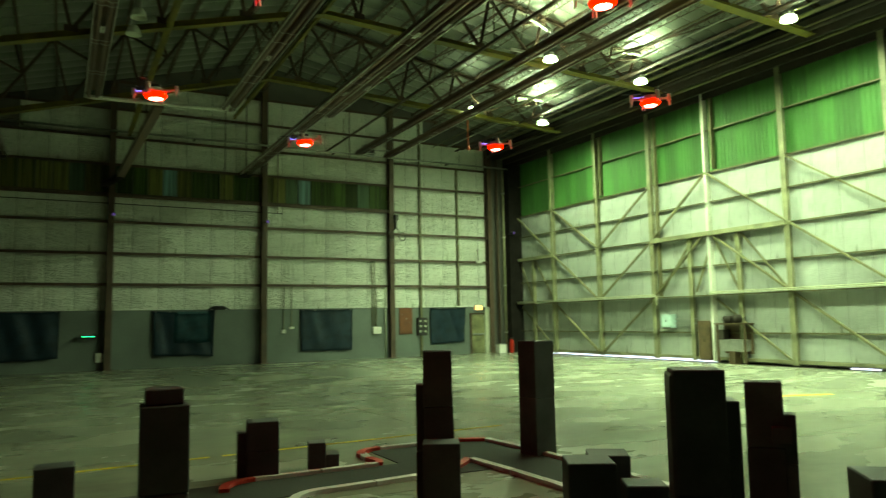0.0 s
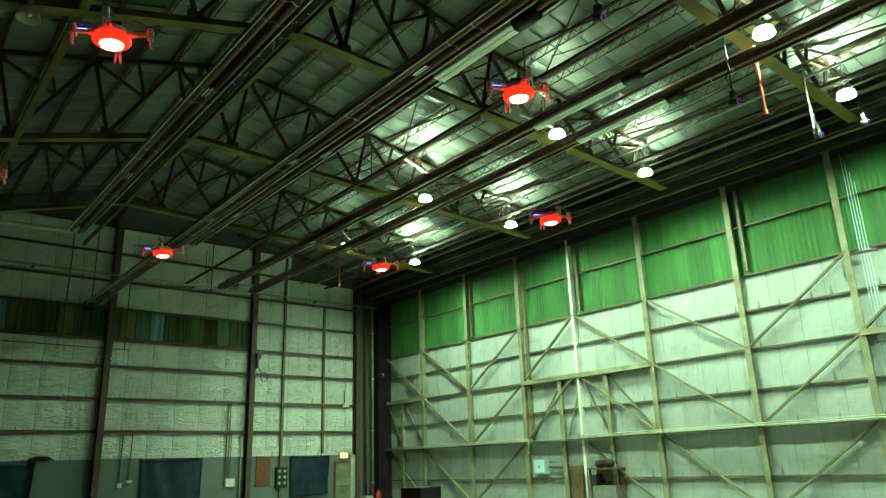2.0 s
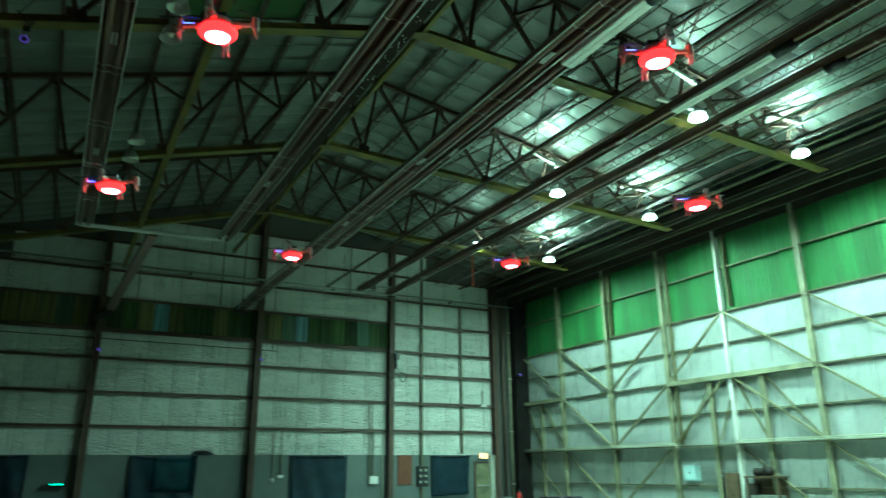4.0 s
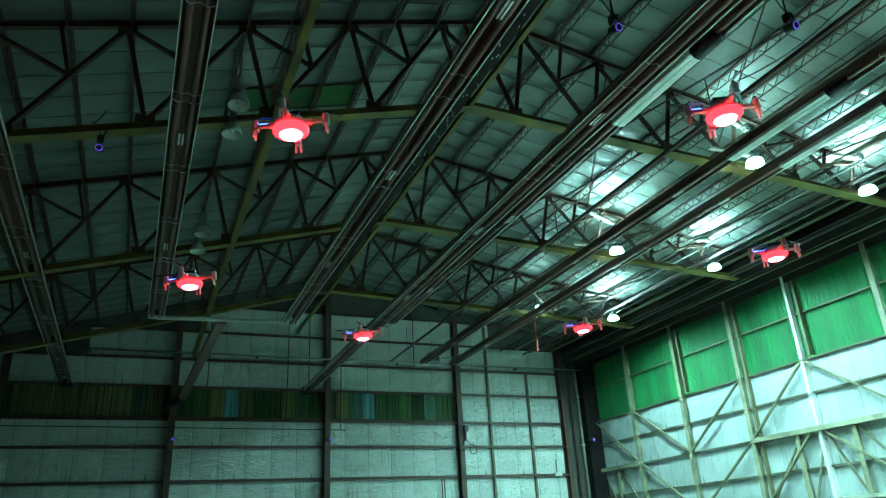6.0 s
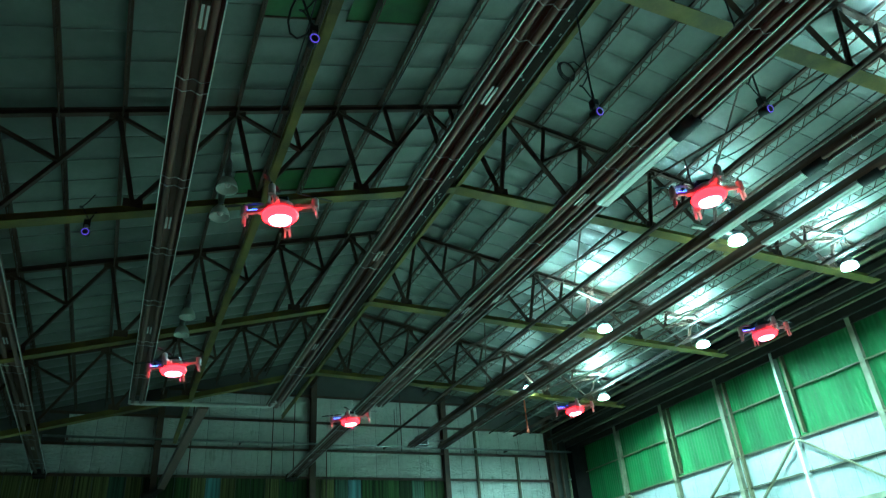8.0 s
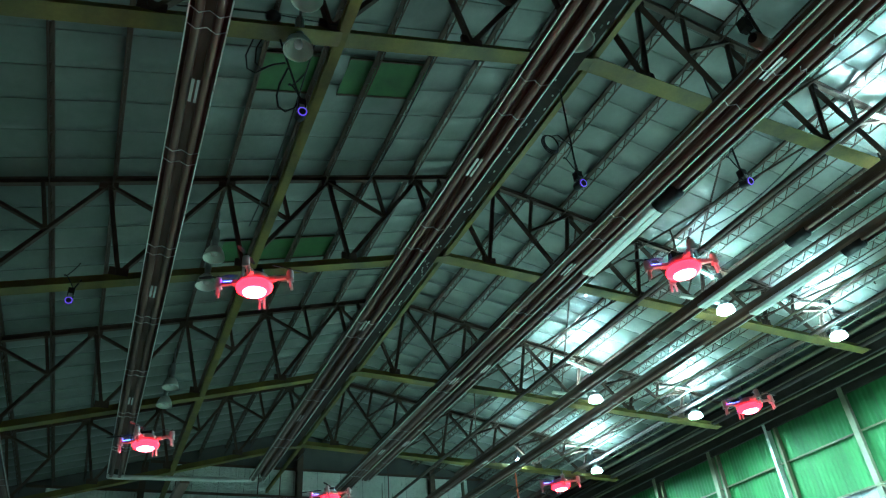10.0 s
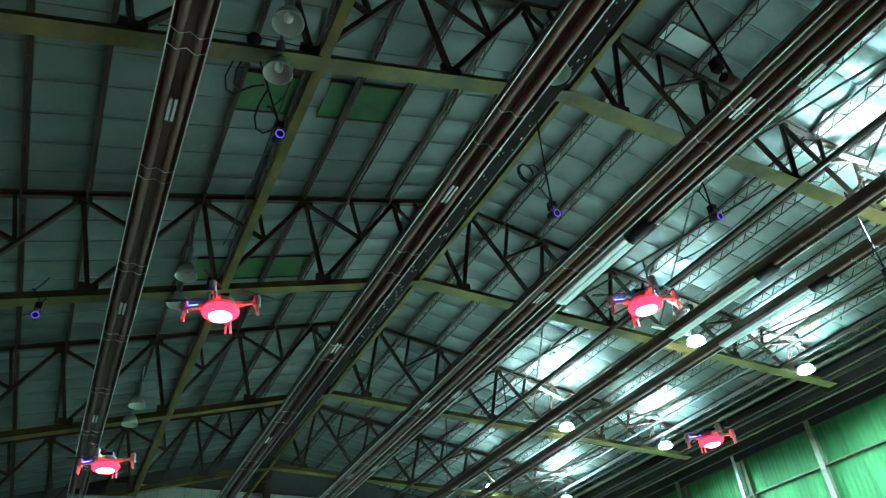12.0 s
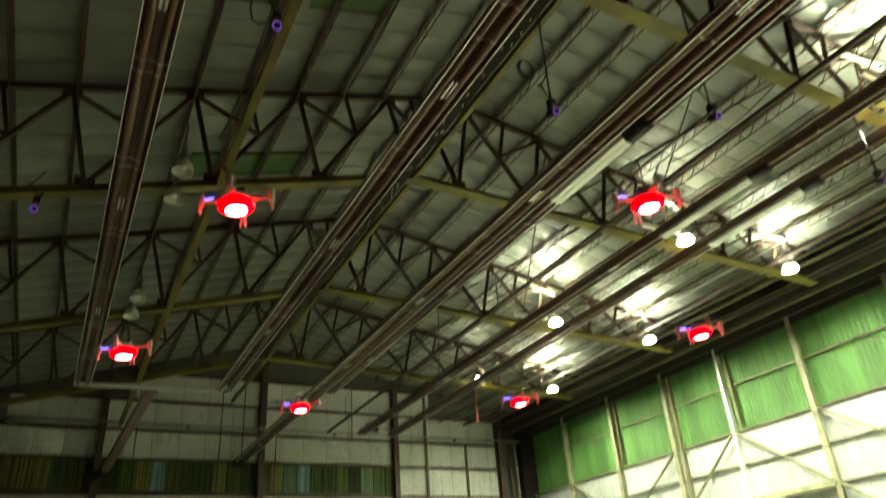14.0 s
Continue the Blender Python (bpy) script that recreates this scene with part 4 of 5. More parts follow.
DOORPAINT = material("cream_green_door_paint", (0.22, 0.22, 0.12), 0.55, var=0.28, scale=2, grain=20)
t = thing("exit_door", "worn cream green steel exit door, closed", "door", at=(18.72, YA - 0.06, 0))
leaf = part("leaf", box(bm_(), -0.42, -0.02, 0.02, 0.42, 0.03, 1.96), DOORPAINT, t)
for s in (-1, 1):
    part("jamb", box(bm_(), s * 0.46 - 0.04, -0.06, 0, s * 0.46 + 0.04, 0.04, 2.04), BROWN, t)
part("lintel", box(bm_(), -0.42, -0.06, 1.97, 0.42, 0.04, 2.04), BROWN, t)
part("push_bar", box(bm_(), -0.36, -0.08, 0.95, 0.3, -0.03, 1.02), GALV, leaf)

t = thing("wall_pilaster", "pale grey painted pilaster beside the exit door", "pilaster", at=(19.27, YA - 0.1, 0))
part("shaft", box(bm_(), -0.22, -0.1, 0.0, 0.22, 0.08, 2.3), PALEWALLPIPE, t)
part("cap", box(bm_(), -0.235, -0.12, 2.3, 0.235, 0.08, 2.34), GALV, t)
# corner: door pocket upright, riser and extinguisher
# near-black block stands for the deep shade inside the door pocket
tagged(part("corner_pocket", box(bm_(), 20.45, YA - 0.5, 0, 21.28, YA - 0.02, 11.2), VOID), "near-black block standing for the shaded door pocket in the corner", "wall", kind="structure")
t = thing("corner_riser", "yellowed riser pipe beside the dark corner pocket", "pipe", at=(20.2, YA - 0.35, 0))
part("pipe", tube(bm_(), [(0, 0, 0), (0, 0, 9.6)], 0.055, 10), DOORSTEEL, t, smooth=True)
for z in (1.0, 3.4, 5.9, 8.2):
    part("clamp", lathe(bm_(), [(0.09, z), (0.09, z + 0.06)], 10), GALV, t)
t = thing("corner_riser", "dark riser pipe beside the corner pocket", "pipe", at=(19.85, YA - 0.3, 0))
part("pipe", tube(bm_(), [(0, 0, 0), (0, 0, 10.6)], 0.06, 10), BROWN, t, smooth=True)
t = thing("fire_extinguisher", "red fire extinguisher by the corner", "extinguisher", at=(20.3, YA - 0.65, 0))
part("cylinder", lathe(bm_(), [(0.1, 0.0), (0.11, 0.03), (0.11, 0.55), (0.05, 0.66), (0.03, 0.7)], 14), REDPAINT, t, smooth=True)
part("valve", box(bm_(), -0.04, -0.08, 0.7, 0.04, 0.05, 0.78), BLACK, t)
part("hose", tube(bm_(), [(0, -0.06, 0.74), (0.1, -0.12, 0.6), (0.1, -0.12, 0.25)], 0.014, 6), BLACK, t)
t = thing("floor_box", "pale grey box on the floor by the corner", "box", at=(19.75, YA - 0.5, 0))
part("case", box(bm_(), -0.2, -0.2, 0, 0.2, 0.2, 0.42), WHITEBOX, t)
part("lid", box(bm_(), -0.215, -0.215, 0.42, 0.215, 0.215, 0.46), GALV, t)

t = thing("wall_pipe", "long pale sprinkler pipe across the gable wall", "pipe", at=(0, YA - 0.42, 9.52))
part("pipe", tube(bm_(), [(-2.3, 0, 0), (21.05, 0, 0)], 0.045, 8), GALV, t, smooth=True)
for x in (-1.5, 1.8, 4.8, 7.9, 11.0, 13.95, 17.0):
    part("standoff", box(bm_(), x - 0.03, 0, -0.03, x + 0.03, 0.42, 0.03), BROWN, t)
t = thing("wall_cable", "thin dark cable run below the glazing strip", "cable", at=(0, YA - 0.2, 6.62))
part("wire", tube(bm_(), [(-9, 0, 0.05), (-4, 0, 0), (2, 0, -0.02), (8.6, 0, -0.06)], 0.02, 6), BLACK, t)
t = thing("wall_fan_heater", "grey unit heater box bracketed high on the gable wall", "unit heater", at=(12.7, YA - 0.35, 9.82))
part("case", box(bm_(), -0.25, -0.15, -0.22, 0.25, 0.2, 0.22), GALV, t)
part("grille", box(bm_(), -0.2, -0.17, -0.17, 0.2, -0.15, 0.17), DARKSTEEL, t)
part("arm", tube(bm_(), [(0.25, 0, 0), (0.7, 0, 0.02), (1.1, 0.1, 0.1)], 0.04, 6), GALV, t)
for x, top in ((15.45, 11.6), (17.55, 9.3)):
    t = thing("wall_post", "thin grey steel post against the gable wall", "post", "gable wall posts", (x, YA - 0.1, 0))
    z0 = 0 if x < 16 else 2.4
    part("shaft", box(bm_(), -0.05 if x > 12 else -0.03, -0.08, z0, 0.05 if x > 12 else 0.03, 0.03, top), RAILSTEEL, t)
for x, z0, z1 in ((7.0, 8.3, 11.9), (6.1, 8.3, 12.0), (8.4, 6.6, 10.0), (2.9, 8.3, 11.0), (11.8, 9.4, 12.2)):
    t = thing("wall_conduit", "thin dark conduit on the gable wall", "conduit", "gable wall conduits", (x, YA - 0.14, z0))
    part("pipe", tube(bm_(), [(0, 0, 0), (0, 0, z1 - z0)], 0.022, 6), BROWN, t)

# ---- door wall fittings ----
# deeper beams over the wicket frames
for y0, y1, z in ((21.2, 15.1, 4.78), (30.8, 27.8, 4.78), (8.4, 2.4, 4.78)):
    t = thing("door_beam", "deep khaki beam over a framed door bay", "beam", "door beams", (XB, y0, z))
    part("beam", box(bm_(), -0.3, y1 - y0, -0.14, 0.0, 0.0, 0.02), DOORSTEEL, t)
for y, z1 in ((19.3, 4.7), (17.1, 4.7), (29.5, 4.7), (6.9, 4.7)):
    t = thing("door_stud", "khaki steel stud in a framed door bay", "stud", "door studs", (XB - 0.1, y, 0))
    part("shaft", box(bm_(), -0.1, -0.09, 0.05, -0.085, 0.09, z1), DOORSTEEL, t)
    part("web", box(bm_(), -0.085, -0.01, 0.05, 0.1, 0.01, z1), DOORSTEEL, t)
for y0, z0, y1, z1 in ((30.7, 4.6, 29.6, 2.6), (29.4, 4.6, 27.9, 2.6), (19.2, 4.6, 20.9, 2.6), (18.3, 4.4, 19.1, 2.6), (18.2, 4.6, 17.2, 2.6), (17.0, 4.6, 15.3, 2.6), (18.2, 2.3, 15.3, 0.2), (30.6, 2.3, 27.9, 0.2), (8.3, 0.2, 5.8, 2.4)):
    t = thing("door_brace", "thin khaki angle-iron brace on the hangar door", "brace", "thin door braces", (XB - 0.1, y0, z0))
    part("angle_iron", bar(bm_(), (0, 0, 0), (0, y1 - y0, z1 - z0), 0.055, 0.07, up=(1, 0, 0)), BRACESTEEL, t)
for y, top in ((24.2, 10.0), (20.9, 10.0), (18.0, 10.0), (11.3, 10.0)):
    t = thing("door_guide", "secondary steel guide beside a door upright", "door guide", "door guides", (XB - 0.1, y, 7.1 if y != 20.9 else 2.5))
    part("shaft", box(bm_(), -0.09, -0.04, 0, 0.06, 0.04, top - t.location.z), RAILSTEEL, t)
PALEPIPE = material("pale_khaki_conduit", (0.42, 0.42, 0.3), 0.45, var=0.12, scale=3, grain=25)
t = thing("conduit_run", "pale conduit pair along the lower door beam", "conduit", at=(XB - 0.45, 0, 2.5))
for y0, y1 in ((30.6, 21.0), (18.2, 8.1)):
    for o in (0.0, 0.055):
        bend = [(0.03, y1 - (0.1 + o) * math.sin(a / 5 * math.pi / 2), o - (0.1 + o) * (1 - math.cos(a / 5 * math.pi / 2))) for a in range(6)]
        part("pipe", tube(bm_(), [(0, y0, o), (0, y1 + 0.3, o), *bend, (0.03, y1 - 0.1 - o, -0.5)], 0.02, 8), PALEPIPE, t, smooth=True)
CONDUIT = material("pale_blue_conduit", (0.42, 0.56, 0.56), 0.45, var=0.08, scale=4, grain=30)
t = thing("conduit_bundle", "bundle of thin pale conduits rising up the door", "conduit", at=(XB - 0.2, 8.05, 0.8))
for k in range(4):
    part("pipe", tube(bm_(), [(0, -0.075 * k, 0), (0, -0.075 * k, 9.0 - 0.3 * k)], 0.011, 6), CONDUIT, t, smooth=True)
part("strap", box(bm_(), -0.03, -0.42, 6.05, 0.05, 0.3, 6.1), BROWN, t)
part("strap", box(bm_(), -0.03, -0.42, 3.6, 0.05, 0.06, 3.65), BROWN, t)


def gear(y, z, w, h, mat, label):
    t = thing("door_motor_box", label, "electrical box", "door drive boxes", (XB - 0.15, y, z))
    case = part("case", box(bm_(), -0.12, -w / 2, -h / 2, 0.16, w / 2, h / 2), mat, t)
    part("cover", box(bm_(), -0.14, -w / 2 + 0.03, -h / 2 + 0.03, -0.12, w / 2 - 0.03, h / 2 - 0.03), mat, case)
    part("latch", box(bm_(), -0.155, -0.02, -0.04, -0.14, 0.02, 0.04), DARKSTEEL, case)
    return t


gear(20.55, 1.52, 0.54, 0.52, CONDUIT, "pale blue electrical box on the hangar door")
gear(18.72, 0.8, 0.56, 1.44, MACHINE, "rusty brown tall drive housing beside the white post")
t = thing("drive_shelf", "rusty shelf of door drive motors beside the white post", "door drive", at=(XB - 0.25, 17.4, 0.1))
part("shelf", box(bm_(), -0.25, -0.65, 1.28, 0.25, 0.65, 1.33), MACHINE, t)
part("back_plate", box(bm_(), 0.2, -0.6, 0.25, 0.25, 0.6, 1.28), MACHINE, t)
for yy in (-0.6, 0.55):
    part("leg", box(bm_(), -0.2, yy, -0.1, -0.14, yy + 0.06, 1.28), MACHINE, t)
for yy, rr in ((0.2, 0.13), (-0.2, 0.15)):
    part("motor", tube(bm_(), [(-0.18, yy, 1.33 + rr), (0.2, yy, 1.33 + rr)], rr, 14), DARKSTEEL, t, "black round motor", smooth=True)
part("gearbox", box(bm_(), -0.2, -0.5, 0.35, 0.2, 0.5, 0.75), GALV, t, "grey gearbox")
part("chain_guard", box(bm_(), -0.22, -0.15, -0.1, 0.1, 0.1, 0.35), MACHINE, t)
part("chain_guard", box(bm_(), -0.22, 0.3, 0.75, 0.1, 0.5, 1.1), DARKSTEEL, t)
gear(7.6, 2.05, 0.6, 0.22, CONDUIT, "pale blue electrical box on the hangar door")
for z in (1.6, 1.42):
    t = thing("door_strut", "thin steel strut beside the pale blue box", "strut", "drive struts", (XB - 0.12, 20.2, z))
    part("bar", bar(bm_(), (0, 0, 0), (0, -1.1, 0), 0.05, 0.05), GALV, t)
for k, (y, z, w) in enumerate(((7.4, 1.6, 1.0), (7.5, 1.25, 1.0))):
    t = thing("drive_rail", "greasy drive shaft and brackets on the hangar door", "door drive", "door drives", (XB - 0.3, y, z))
    part("shaft", tube(bm_(), [(0, -w / 2, 0), (0, w / 2, 0)], 0.05, 8), GALV if k % 2 else DARKSTEEL, t)
    part("motor", lathe(bm_(), [(0.1, -0.12), (0.13, -0.1), (0.13, 0.1), (0.08, 0.14)], 10), DARKSTEEL, t)
    part("plate", box(bm_(), 0.05, -w / 2, -0.1, 0.28, w / 2, -0.06), DARKSTEEL, t)
# thin bright gap under the doors, and the floor rail
for y0, y1, h in ((18.4, 23.4, 0.09), (23.5, 28.8, 0.075), (12.5, 13.4, 0.06), (11.0, 12.1, 0.055), (7.5, 8.3, 0.05)):
    t = thing("door_gap", "thin strip of bluish light under the hangar door", "light gap", "door gaps", (XB - 0.06, y0, 0.0))
    part("light", box(bm_(), 0.02, 0, 0.012, 0.05, y1 - y0, h), STRIPLED, t)
t = thing("floor_rail", "steel door rail set in the concrete floor", "rail", at=(XB - 0.3, 0, 0))
part("rail", box(bm_(), -0.04, YS, 0.0, 0.04, YA - 0.3, 0.02), DARKSTEEL, t)
t = thing("door_sill", "dark lower door frame just above the floor", "door sill", at=(XB - 0.02, 0, 0.1))
part("angle", box(bm_(), -0.1, YS, 0.0, 0.03, YA - 0.4, 0.1), DOORSTEEL, t)

# ---- the course on the floor ----
def strip(bm, pts, w, z0, z1):
    """A flat band along points on the floor, mitred."""
    P = [Vector((p[0], p[1], 0)) for p in pts]
    lo, hi = [], []
    for i, p in enumerate(P):
        d = (P[min(i + 1, len(P) - 1)] - P[max(i - 1, 0)]).normalized()
        s = Vector((-d.y, d.x, 0)) * w / 2
        lo.append(p - s)
        hi.append(p + s)
    for i in range(len(P) - 1):
        hexa(bm, [(*lo[i].xy, z0), (*lo[i + 1].xy, z0), (*hi[i + 1].xy, z0), (*hi[i].xy, z0), (*lo[i].xy, z1), (*lo[i + 1].xy, z1), (*hi[i + 1].xy, z1), (*hi[i].xy, z1)])
    return bm


t = thing("track_mat", "dark mat surface of a small race track on the floor", "track", at=(0, 0, 0))
b = bm_()
for x0, y0, x1, y1 in ((-1.0, 7.22, 3.7, 8.1), (3.7, 7.22, 4.56, 9.05), (4.56, 5.0, 5.5, 9.05)):
    box(b, x0, y0, 0.0, x1, y1, 0.012)
part("mat", b, MAT, t)


def kerb(pts, mat, label):
    t = thing("track_kerb", label, "kerb", "track kerbs", (pts[0][0], pts[0][1], 0.0))
    o = pts[0]
    part("moulding", strip(bm_(), [(p[0] - o[0], p[1] - o[1]) for p in pts], 0.1, 0.004, 0.05), mat, t)


def arc(cx, cy, r, a0, a1, n=6):
    return [(cx + r * math.cos(radians(a0 + (a1 - a0) * k / n)), cy + r * math.sin(radians(a0 + (a1 - a0) * k / n))) for k in range(n + 1)]


W_, R_ = "white moulded kerb strip edging the dark track", "red moulded kerb strip at a track corner"
kerb([(1.95, 8.12), (2.7, 8.12)], KERBWHITE, W_)
kerb([(2.72, 8.12), (3.42, 8.12)], KERBWHITE, W_)
kerb(arc(1.95, 7.72, 0.4, 90, 180), KERBRED, R_)
kerb([(3.44, 8.12), (3.5, 8.25), (3.46, 8.5)], KERBRED, R_)
kerb([(3.46, 8.52), (3.5, 8.8)], KERBWHITE, W_)
kerb(arc(3.85, 8.72, 0.38, 180, 90), KERBRED, R_)
kerb([(3.87, 9.1), (4.75, 9.08)], KERBWHITE, W_)
kerb([(4.77, 9.08), (5.1, 9.06), (5.42, 8.9)], KERBRED, R_)
kerb([(5.44, 8.88), (5.5, 7.9)], KERBWHITE, W_)
kerb([(5.5, 7.88), (5.5, 6.4)], KERBWHITE, W_)
kerb([(5.5, 6.38), (5.48, 4.9)], KERBWHITE, W_)
kerb([(2.42, 7.2), (3.0, 7.22)], KERBWHITE, W_)
kerb([(3.02, 7.22), (3.95, 7.3)], KERBWHITE, W_)
kerb(arc(2.42, 6.8, 0.4, 90, 180), KERBWHITE, W_)
kerb([(4.0, 7.35), (4.3, 7.6), (4.5, 7.8)], KERBRED, R_)
kerb([(4.52, 7.78), (4.56, 6.9)], KERBWHITE, W_)
kerb([(4.56, 6.88), (4.58, 5.6)], KERBWHITE, W_)
t = thing("yellow_line", "worn yellow painted line across the floor", "floor marking", at=(0, 9.82, 0))
b = bm_()
for x0, x1 in ((-6.0, -0.1), (0.02, 0.95), (1.45, 1.78), (1.95, 2.2), (2.6, 3.25), (3.3, 6.4)):
    strip(b, [(x0, 0.034 * x0), (x1, 0.034 * x1)], 0.085, 0.0045, 0.0075)
part("paint", b, YELLOWLINE, t)
t = thing("floor_stain", "faded yellow paint patch on the floor", "floor marking", at=(13.4, 10.2, 0))
part("paint", strip(bm_(), [(-0.9, 0), (0.2, -0.15), (1.2, -0.5)], 0.2, 0.0045, 0.0065), YELLOWLINE, t)


def tower(x, y, blocks, turn=0.0):
    """Black foam blocks stacked into a tower: (dx, dy, width, depth, bottom, top)."""
    t = thing("block_tower", "tower of stacked matt black foam blocks" if len(blocks) > 1 and blocks[0][5] > 0.7 else "low stack of matt black foam blocks", "obstacle", "block towers", (x, y, 0))
    t.rotation_euler = (0, 0, radians(turn))
    for dx, dy, w, d, z0, z1 in blocks:
        b = box(bm_(), dx - w / 2, dy - d / 2, z0, dx + w / 2, dy + d / 2, z1)
        bmesh.ops.bevel(b, geom=b.edges[:], offset=0.008, segments=1, affect="EDGES")
        part("block", b, BLACKFOAM, t)
    return t


def stack(w, d, top, n, dx=0, dy=0):
    return [(dx + 0.004 * math.sin(k * 2.1), dy, w, d, top * k / n, top * (k + 1) / n - 0.003) for k in range(n)]


tower(5.5, 7.72, stack(0.37, 0.3, 1.45, 2), 12)
tower(3.03, 5.77, stack(0.26, 0.26, 1.47, 3) + stack(0.09, 0.2, 1.17, 2, -0.16, 0.05) + [(0.02, -0.36, 0.31, 0.28, 0.0, 0.72)], -28)
tower(3.37, 3.08, stack(0.29, 0.32, 1.43, 2, -0.02) + stack(0.12, 0.26, 1.24, 2, 0.16, 0.1) + [(-0.165, 0, 0.03, 0.3, 0, 1.4)], -40)
tower(5.62, 4.4, stack(0.31, 0.26, 1.14, 2) + stack(0.1, 0.2, 0.86, 2, 0.2, 0.0) + [(0.13, -0.17, 0.16, 0.08, 0.62, 0.76)], -50)
tower(0.67, 5.45, stack(0.32, 0.32, 1.19, 2) + [(-0.0, 0.02, 0.25, 0.25, 1.19, 1.3)], -4)
tower(2.08, 8.3, stack(0.35, 0.3, 0.64, 2) + [(-0.22, 0.1, 0.11, 0.25, 0.0, 0.5)], -10)
tower(2.76, 8.35, [(-0.02, 0, 0.2, 0.24, 0.0, 0.33), (0.16, 0, 0.15, 0.24, 0.0, 0.19)], -14)
tower(0.0, 8.2, [(0, 0, 0.36, 0.34, 0.0, 0.38)], 0)
tower(3.42, 3.98, stack(0.28, 0.28, 0.8, 2), -35)
tower(2.98, 3.65, stack(0.3, 0.3, 0.85, 2), -30)
tower(3.85, 2.24, stack(0.36, 0.36, 0.91, 2), -40)
tower(3.35, 3.55, [(0, 0, 0.26, 0.26, 0.0, 0.68)], -32)


# ---- drones ----
def blade_pair():
    """Two thin twisted blades about a hub."""
    b = bm_()
    lathe(b, [(0.008, -0.004), (0.008, 0.006)], 8)
    for s in (-1, 1):
        v = [b.verts.new(p) for p in ((0.006 * s, 0, 0), (s * 0.05, 0.012, 0.003), (s * 0.105, 0.006, 0.001), (s * 0.105, -0.006, -0.001), (s * 0.05, -0.01, -0.002))]
        w = [b.verts.new(p.co + Vector((0, 0, 0.003))) for p in v]
        b.faces.new(v[::-1] if s > 0 else v)
        b.faces.new(w if s > 0 else w[::-1])
        for i in range(5):
            b.faces.new((v[i], v[(i + 1) % 5], w[(i + 1) % 5], w[i]))
    return b


def drone(x, y, z, turn):
    """A quadcopter: arms to front, back and both sides, a light bowl under the hull."""
    t = thing("quadcopter_drone", "small white quadcopter hovering with a blazing red belly light", "drone", "hovering drones", (x, y, z))
    t.rotation_euler = (radians(3), radians(-3), radians(turn))
    part("hull", lathe(bm_(), [(0.03, 0.05), (0.055, 0.046), (0.078, 0.03), (0.086, 0.012), (0.084, -0.006), (0.07, -0.012)], 18), DRONEWHITE, t, smooth=True)
    part("battery", box(bm_(), -0.05, -0.028, 0.046, 0.05, 0.028, 0.074), BLACK, t, "black battery pack")
    for k in range(4):
        a = radians(90 * k)
        c, d = math.cos(a), math.sin(a)
        px, py = 0.195 * c, 0.195 * d
        b = bm_()
        bar(b, (0.06 * c, 0.06 * d, 0.012), (0.12 * c, 0.12 * d, 0.012), 0.034, 0.022)
        bar(b, (0.12 * c, 0.12 * d, 0.012), (0.185 * c, 0.185 * d, 0.012), 0.022, 0.016)
        part("arm", b, DRONEWHITE, t)
        motor = part("motor", lathe(bm_(), [(0.016, -0.012), (0.02, -0.004), (0.02, 0.03), (0.017, 0.042), (0.008, 0.046)], 12, (px, py, 0.01)), DRONEWHITE, t, smooth=True)
        b = bm_()
        for o in (-1, 1):
            bar(b, (px - 0.011 * o * d, py + 0.011 * o * c, 0.0), (px * 1.03 - 0.015 * o * d, py * 1.03 + 0.015 * o * c, -0.062), 0.01, 0.012)
        box(b, px - 0.018, py - 0.018, -0.012, px + 0.018, py + 0.018, 0.0)
        part("leg", b, DRONEWHITE, t)
        part("rotor", blade_pair(), BLACK, motor).matrix_basis = pose(px, py, 0.062, 0, 0, 37 + 74 * k)
    # glare round the belly light, built as a glowing red rim
    bowl = part("light_bowl", lathe(bm_(), [(0.078, -0.008), (0.094, -0.014), (0.1, -0.026), (0.096, -0.04), (0.082, -0.052), (0.06, -0.056)], 20), REDBOWL, t, "glowing red rim standing for the halo of the belly light", smooth=True)
    part("red_light", lathe(bm_(), [(0.064, -0.054), (0.058, -0.064), (0.04, -0.07), (0.015, -0.073)], 20), REDLED, bowl, "blazing red lens", smooth=True)
    # red fill light, added to tint the roof and heaters above
    part("roof_fill", lathe(bm_(), [(0.012, 0.05), (0.014, 0.056), (0.014, 0.07), (0.006, 0.076)], 10, (0.0, 0.06, 0.0)), ROOFRED, t, "red light added on the hull to redden the roof", smooth=True)
    part("blue_light", bar(bm_(), (-0.1, 0.0, 0.024), (-0.17, 0.0, 0.024), 0.016, 0.006), BLUELED, t, "blue light strip on one arm")
    part("blue_light", bar(bm_(), (-0.062, 0.03, 0.034), (-0.03, 0.062, 0.034), 0.02, 0.02), BLUELED, t, "blue light on the hull")
    return t


RING_X, RING_Y, RING_Z, RING_R = 2.95, 6.05, 3.95, 2.4
for k in range(6):
    a = radians(38 + 60 * k)
    drone(RING_X + RING_R * math.cos(a), RING_Y + RING_R * math.sin(a), RING_Z + 0.05 * math.sin(k * 2.3), -24)
# a landed drone's status light by the gable wall
t = thing("status_light", "tiny green status lights on a shelf by the wall", "indicator", at=(1.0, YA - 0.35, 1.35))
part("case", box(bm_(), -0.3, -0.06, -0.08, 0.3, 0.3, 0.04), BLACK, t)
part("green_light", box(bm_(), -0.22, -0.075, -0.03, 0.2, -0.06, 0.0), GREENLED, t)

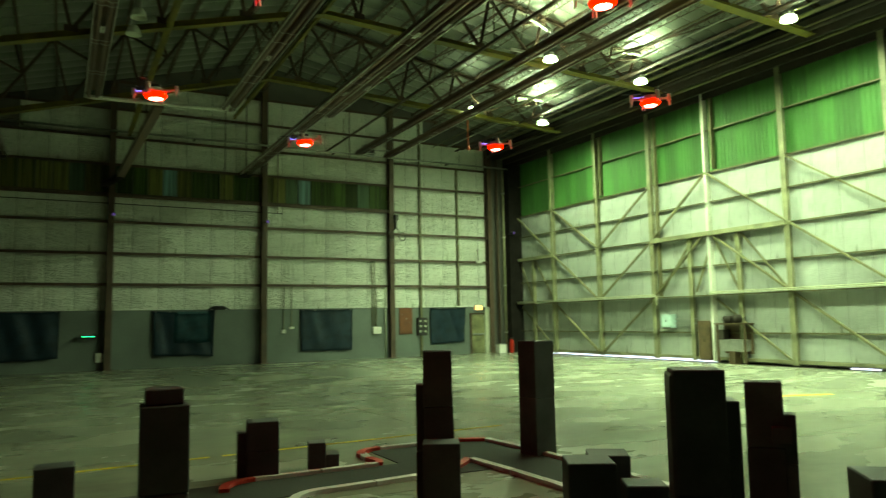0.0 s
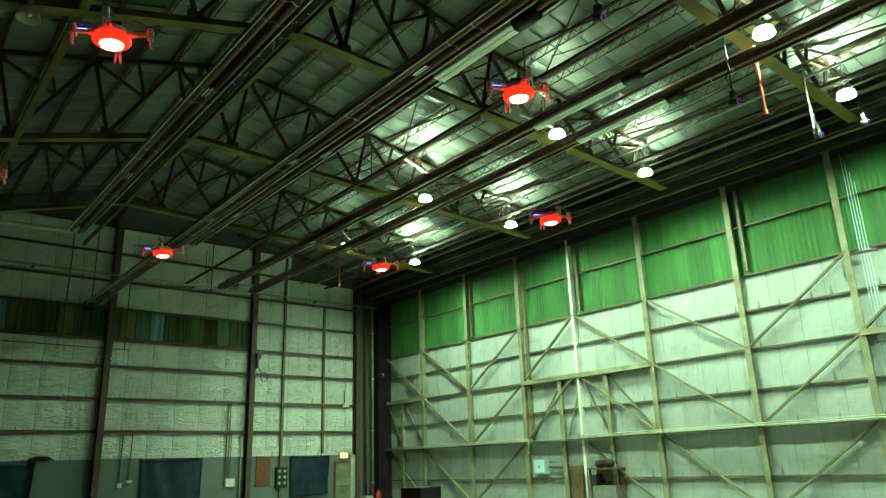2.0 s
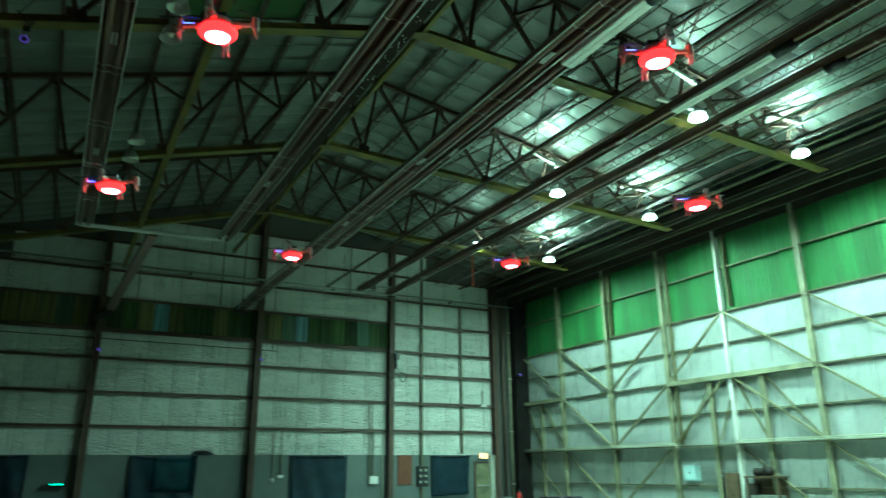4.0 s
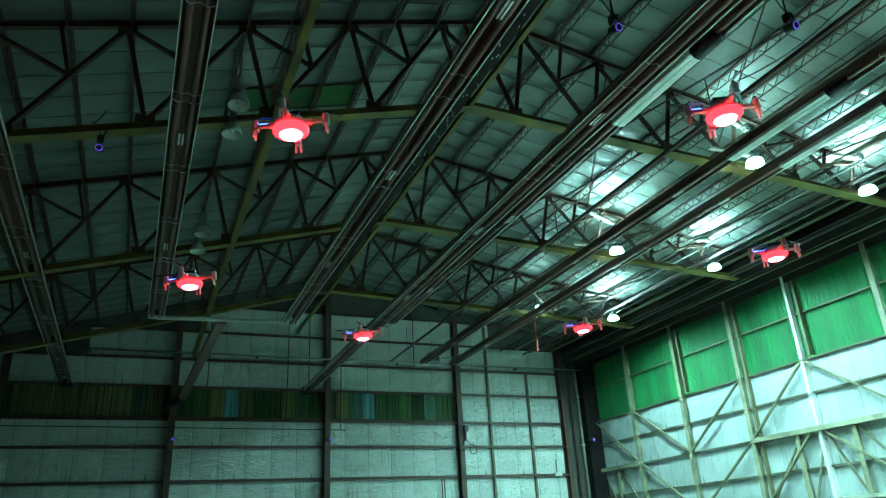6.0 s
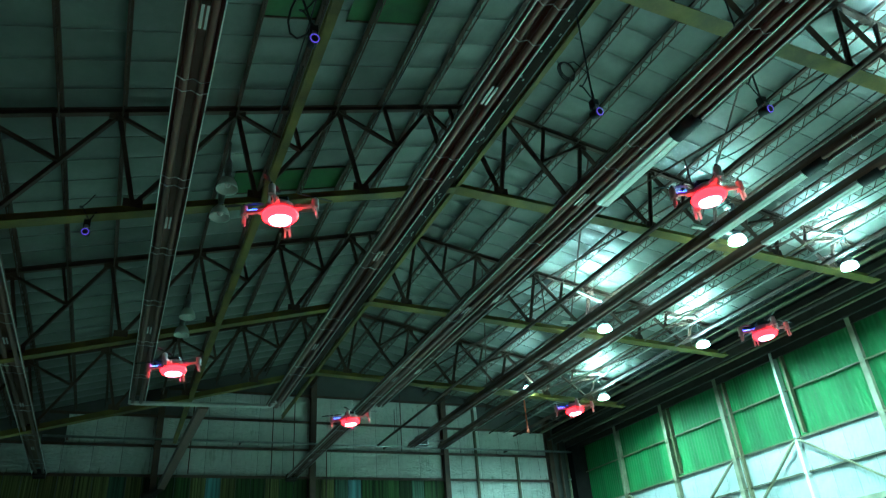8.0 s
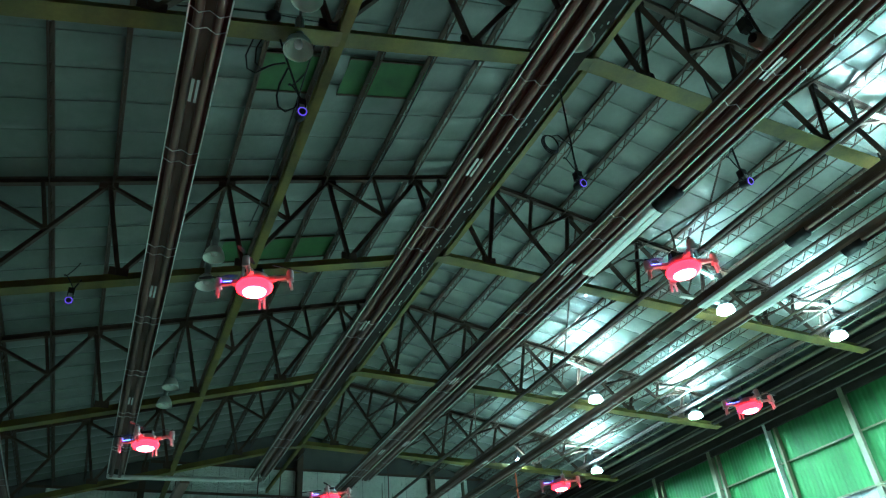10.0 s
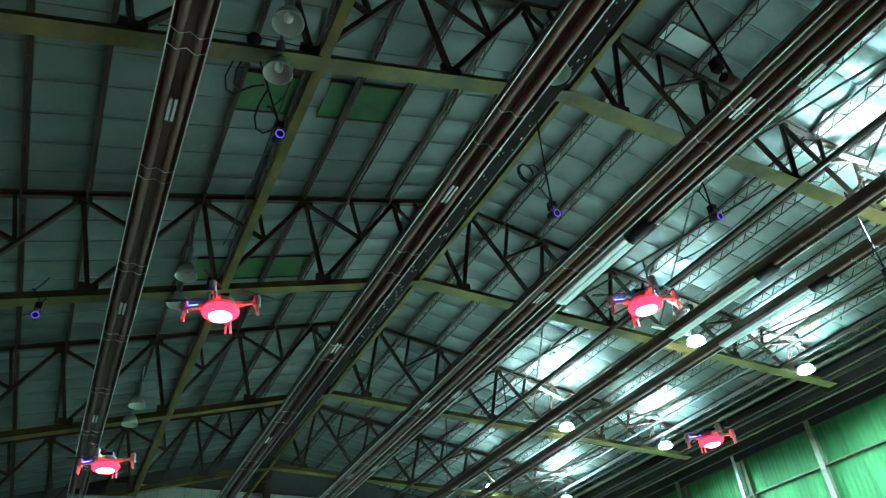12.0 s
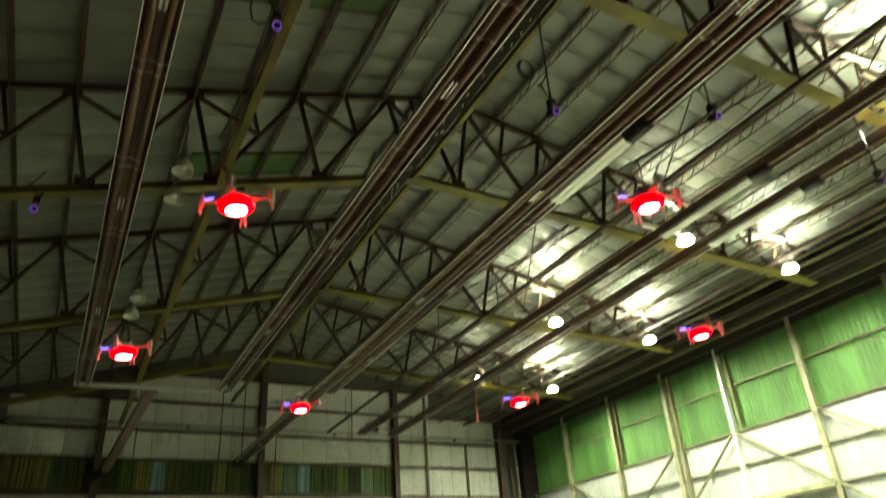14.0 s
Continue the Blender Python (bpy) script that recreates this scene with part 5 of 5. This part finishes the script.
# ---- wall and floor pieces ----
def quilt(w, h, seed, puff, wrinkle):
    """A liner panel seen from -y: puffed between its seams and wrinkled."""
    me = bpy.data.meshes.new("liner_panel")
    n = 5
    vs, fs = [], []
    for j in range(n + 1):
        for i in range(n + 1):
            u, v = i / n, j / n
            d = puff * math.sin(math.pi * u) ** 0.6 * math.sin(math.pi * v) ** 0.6 + wrinkle * noise.noise(Vector((u * 2.2 + seed * 3.3, v * 4.1, seed))) * (0 < i < n) * (0 < j < n)
            vs.append(((u - 0.5) * w, -max(d, 0.0) - 0.006, v * h))
    for j in range(n):
        for i in range(n):
            a = j * (n + 1) + i
            fs.append((a, a + 1, a + n + 2, a + n + 1))
    me.from_pydata(vs, [], fs)
    return me


random.seed(21)
kinds = {}
edges = [2.33, *A_GIRTS]
pw = 1.02
x = XW + 0.2
while x < 19.2:
    w = min(pw, 19.3 - x)
    for z0, z1 in zip(edges, edges[1:]):
        if z0 in (6.98,) and x < 13.7:
            continue
        if roof_z(x) < z1 + 0.1 or roof_z(x + w) < z1 + 0.1:
            continue
        key = (round(w, 2), round(z1 - z0, 2), random.randrange(4))
        if key not in kinds:
            kinds[key] = quilt(w - 0.012, z1 - z0 - 0.05, key[2] + 1, 0.04, 0.06)
            kinds[key].materials.append(LINER)
        p = new("liner_panel", kinds[key])
        p.parent = wall_north
        p.location = (x + w / 2, YA + 0.018, z0 + 0.01)
    x += w
edges = [0.2, 1.1, 2.46, 3.56, 4.76, 5.92, 7.03]
for ya, yb in zip(B_COLS[1:], B_COLS):
    if yb < 4:
        break
    n = max(2, round((yb - ya) / 0.82))
    w = (yb - ya) / n
    for k in range(n):
        for z0, z1 in zip(edges, edges[1:]):
            key = (round(w, 2), round(z1 - z0, 2), 10 + random.randrange(3))
            if key not in kinds:
                kinds[key] = quilt(w - 0.008, z1 - z0 - 0.03, key[2], 0.012, 0.012)
                kinds[key].materials.append(DOOR_LINER)
            p = new("liner_panel", kinds[key])
            p.parent = wall_east
            p.matrix_basis = pose(XB + 0.018, ya + w * (k + 0.5), z0 + 0.01, 0, 0, -90)
# floor slabs
for i in range(-2, 4):
    for j in range(-2, 6):
        x0, y0 = i * 6.1 - 0.8, j * 6.1 - 5.4
        x1, y1 = min(x0 + 6.09, XB - 0.4), min(y0 + 6.09, YA - 0.05)
        x0, y0 = max(x0, XW), max(y0, YS)
        if x1 - x0 < 0.2 or y1 - y0 < 0.2:
            continue
        part("floor_slab", box(bm_(), x0, y0, 0.0, x1, y1, 0.004), CONCRETE, floor)
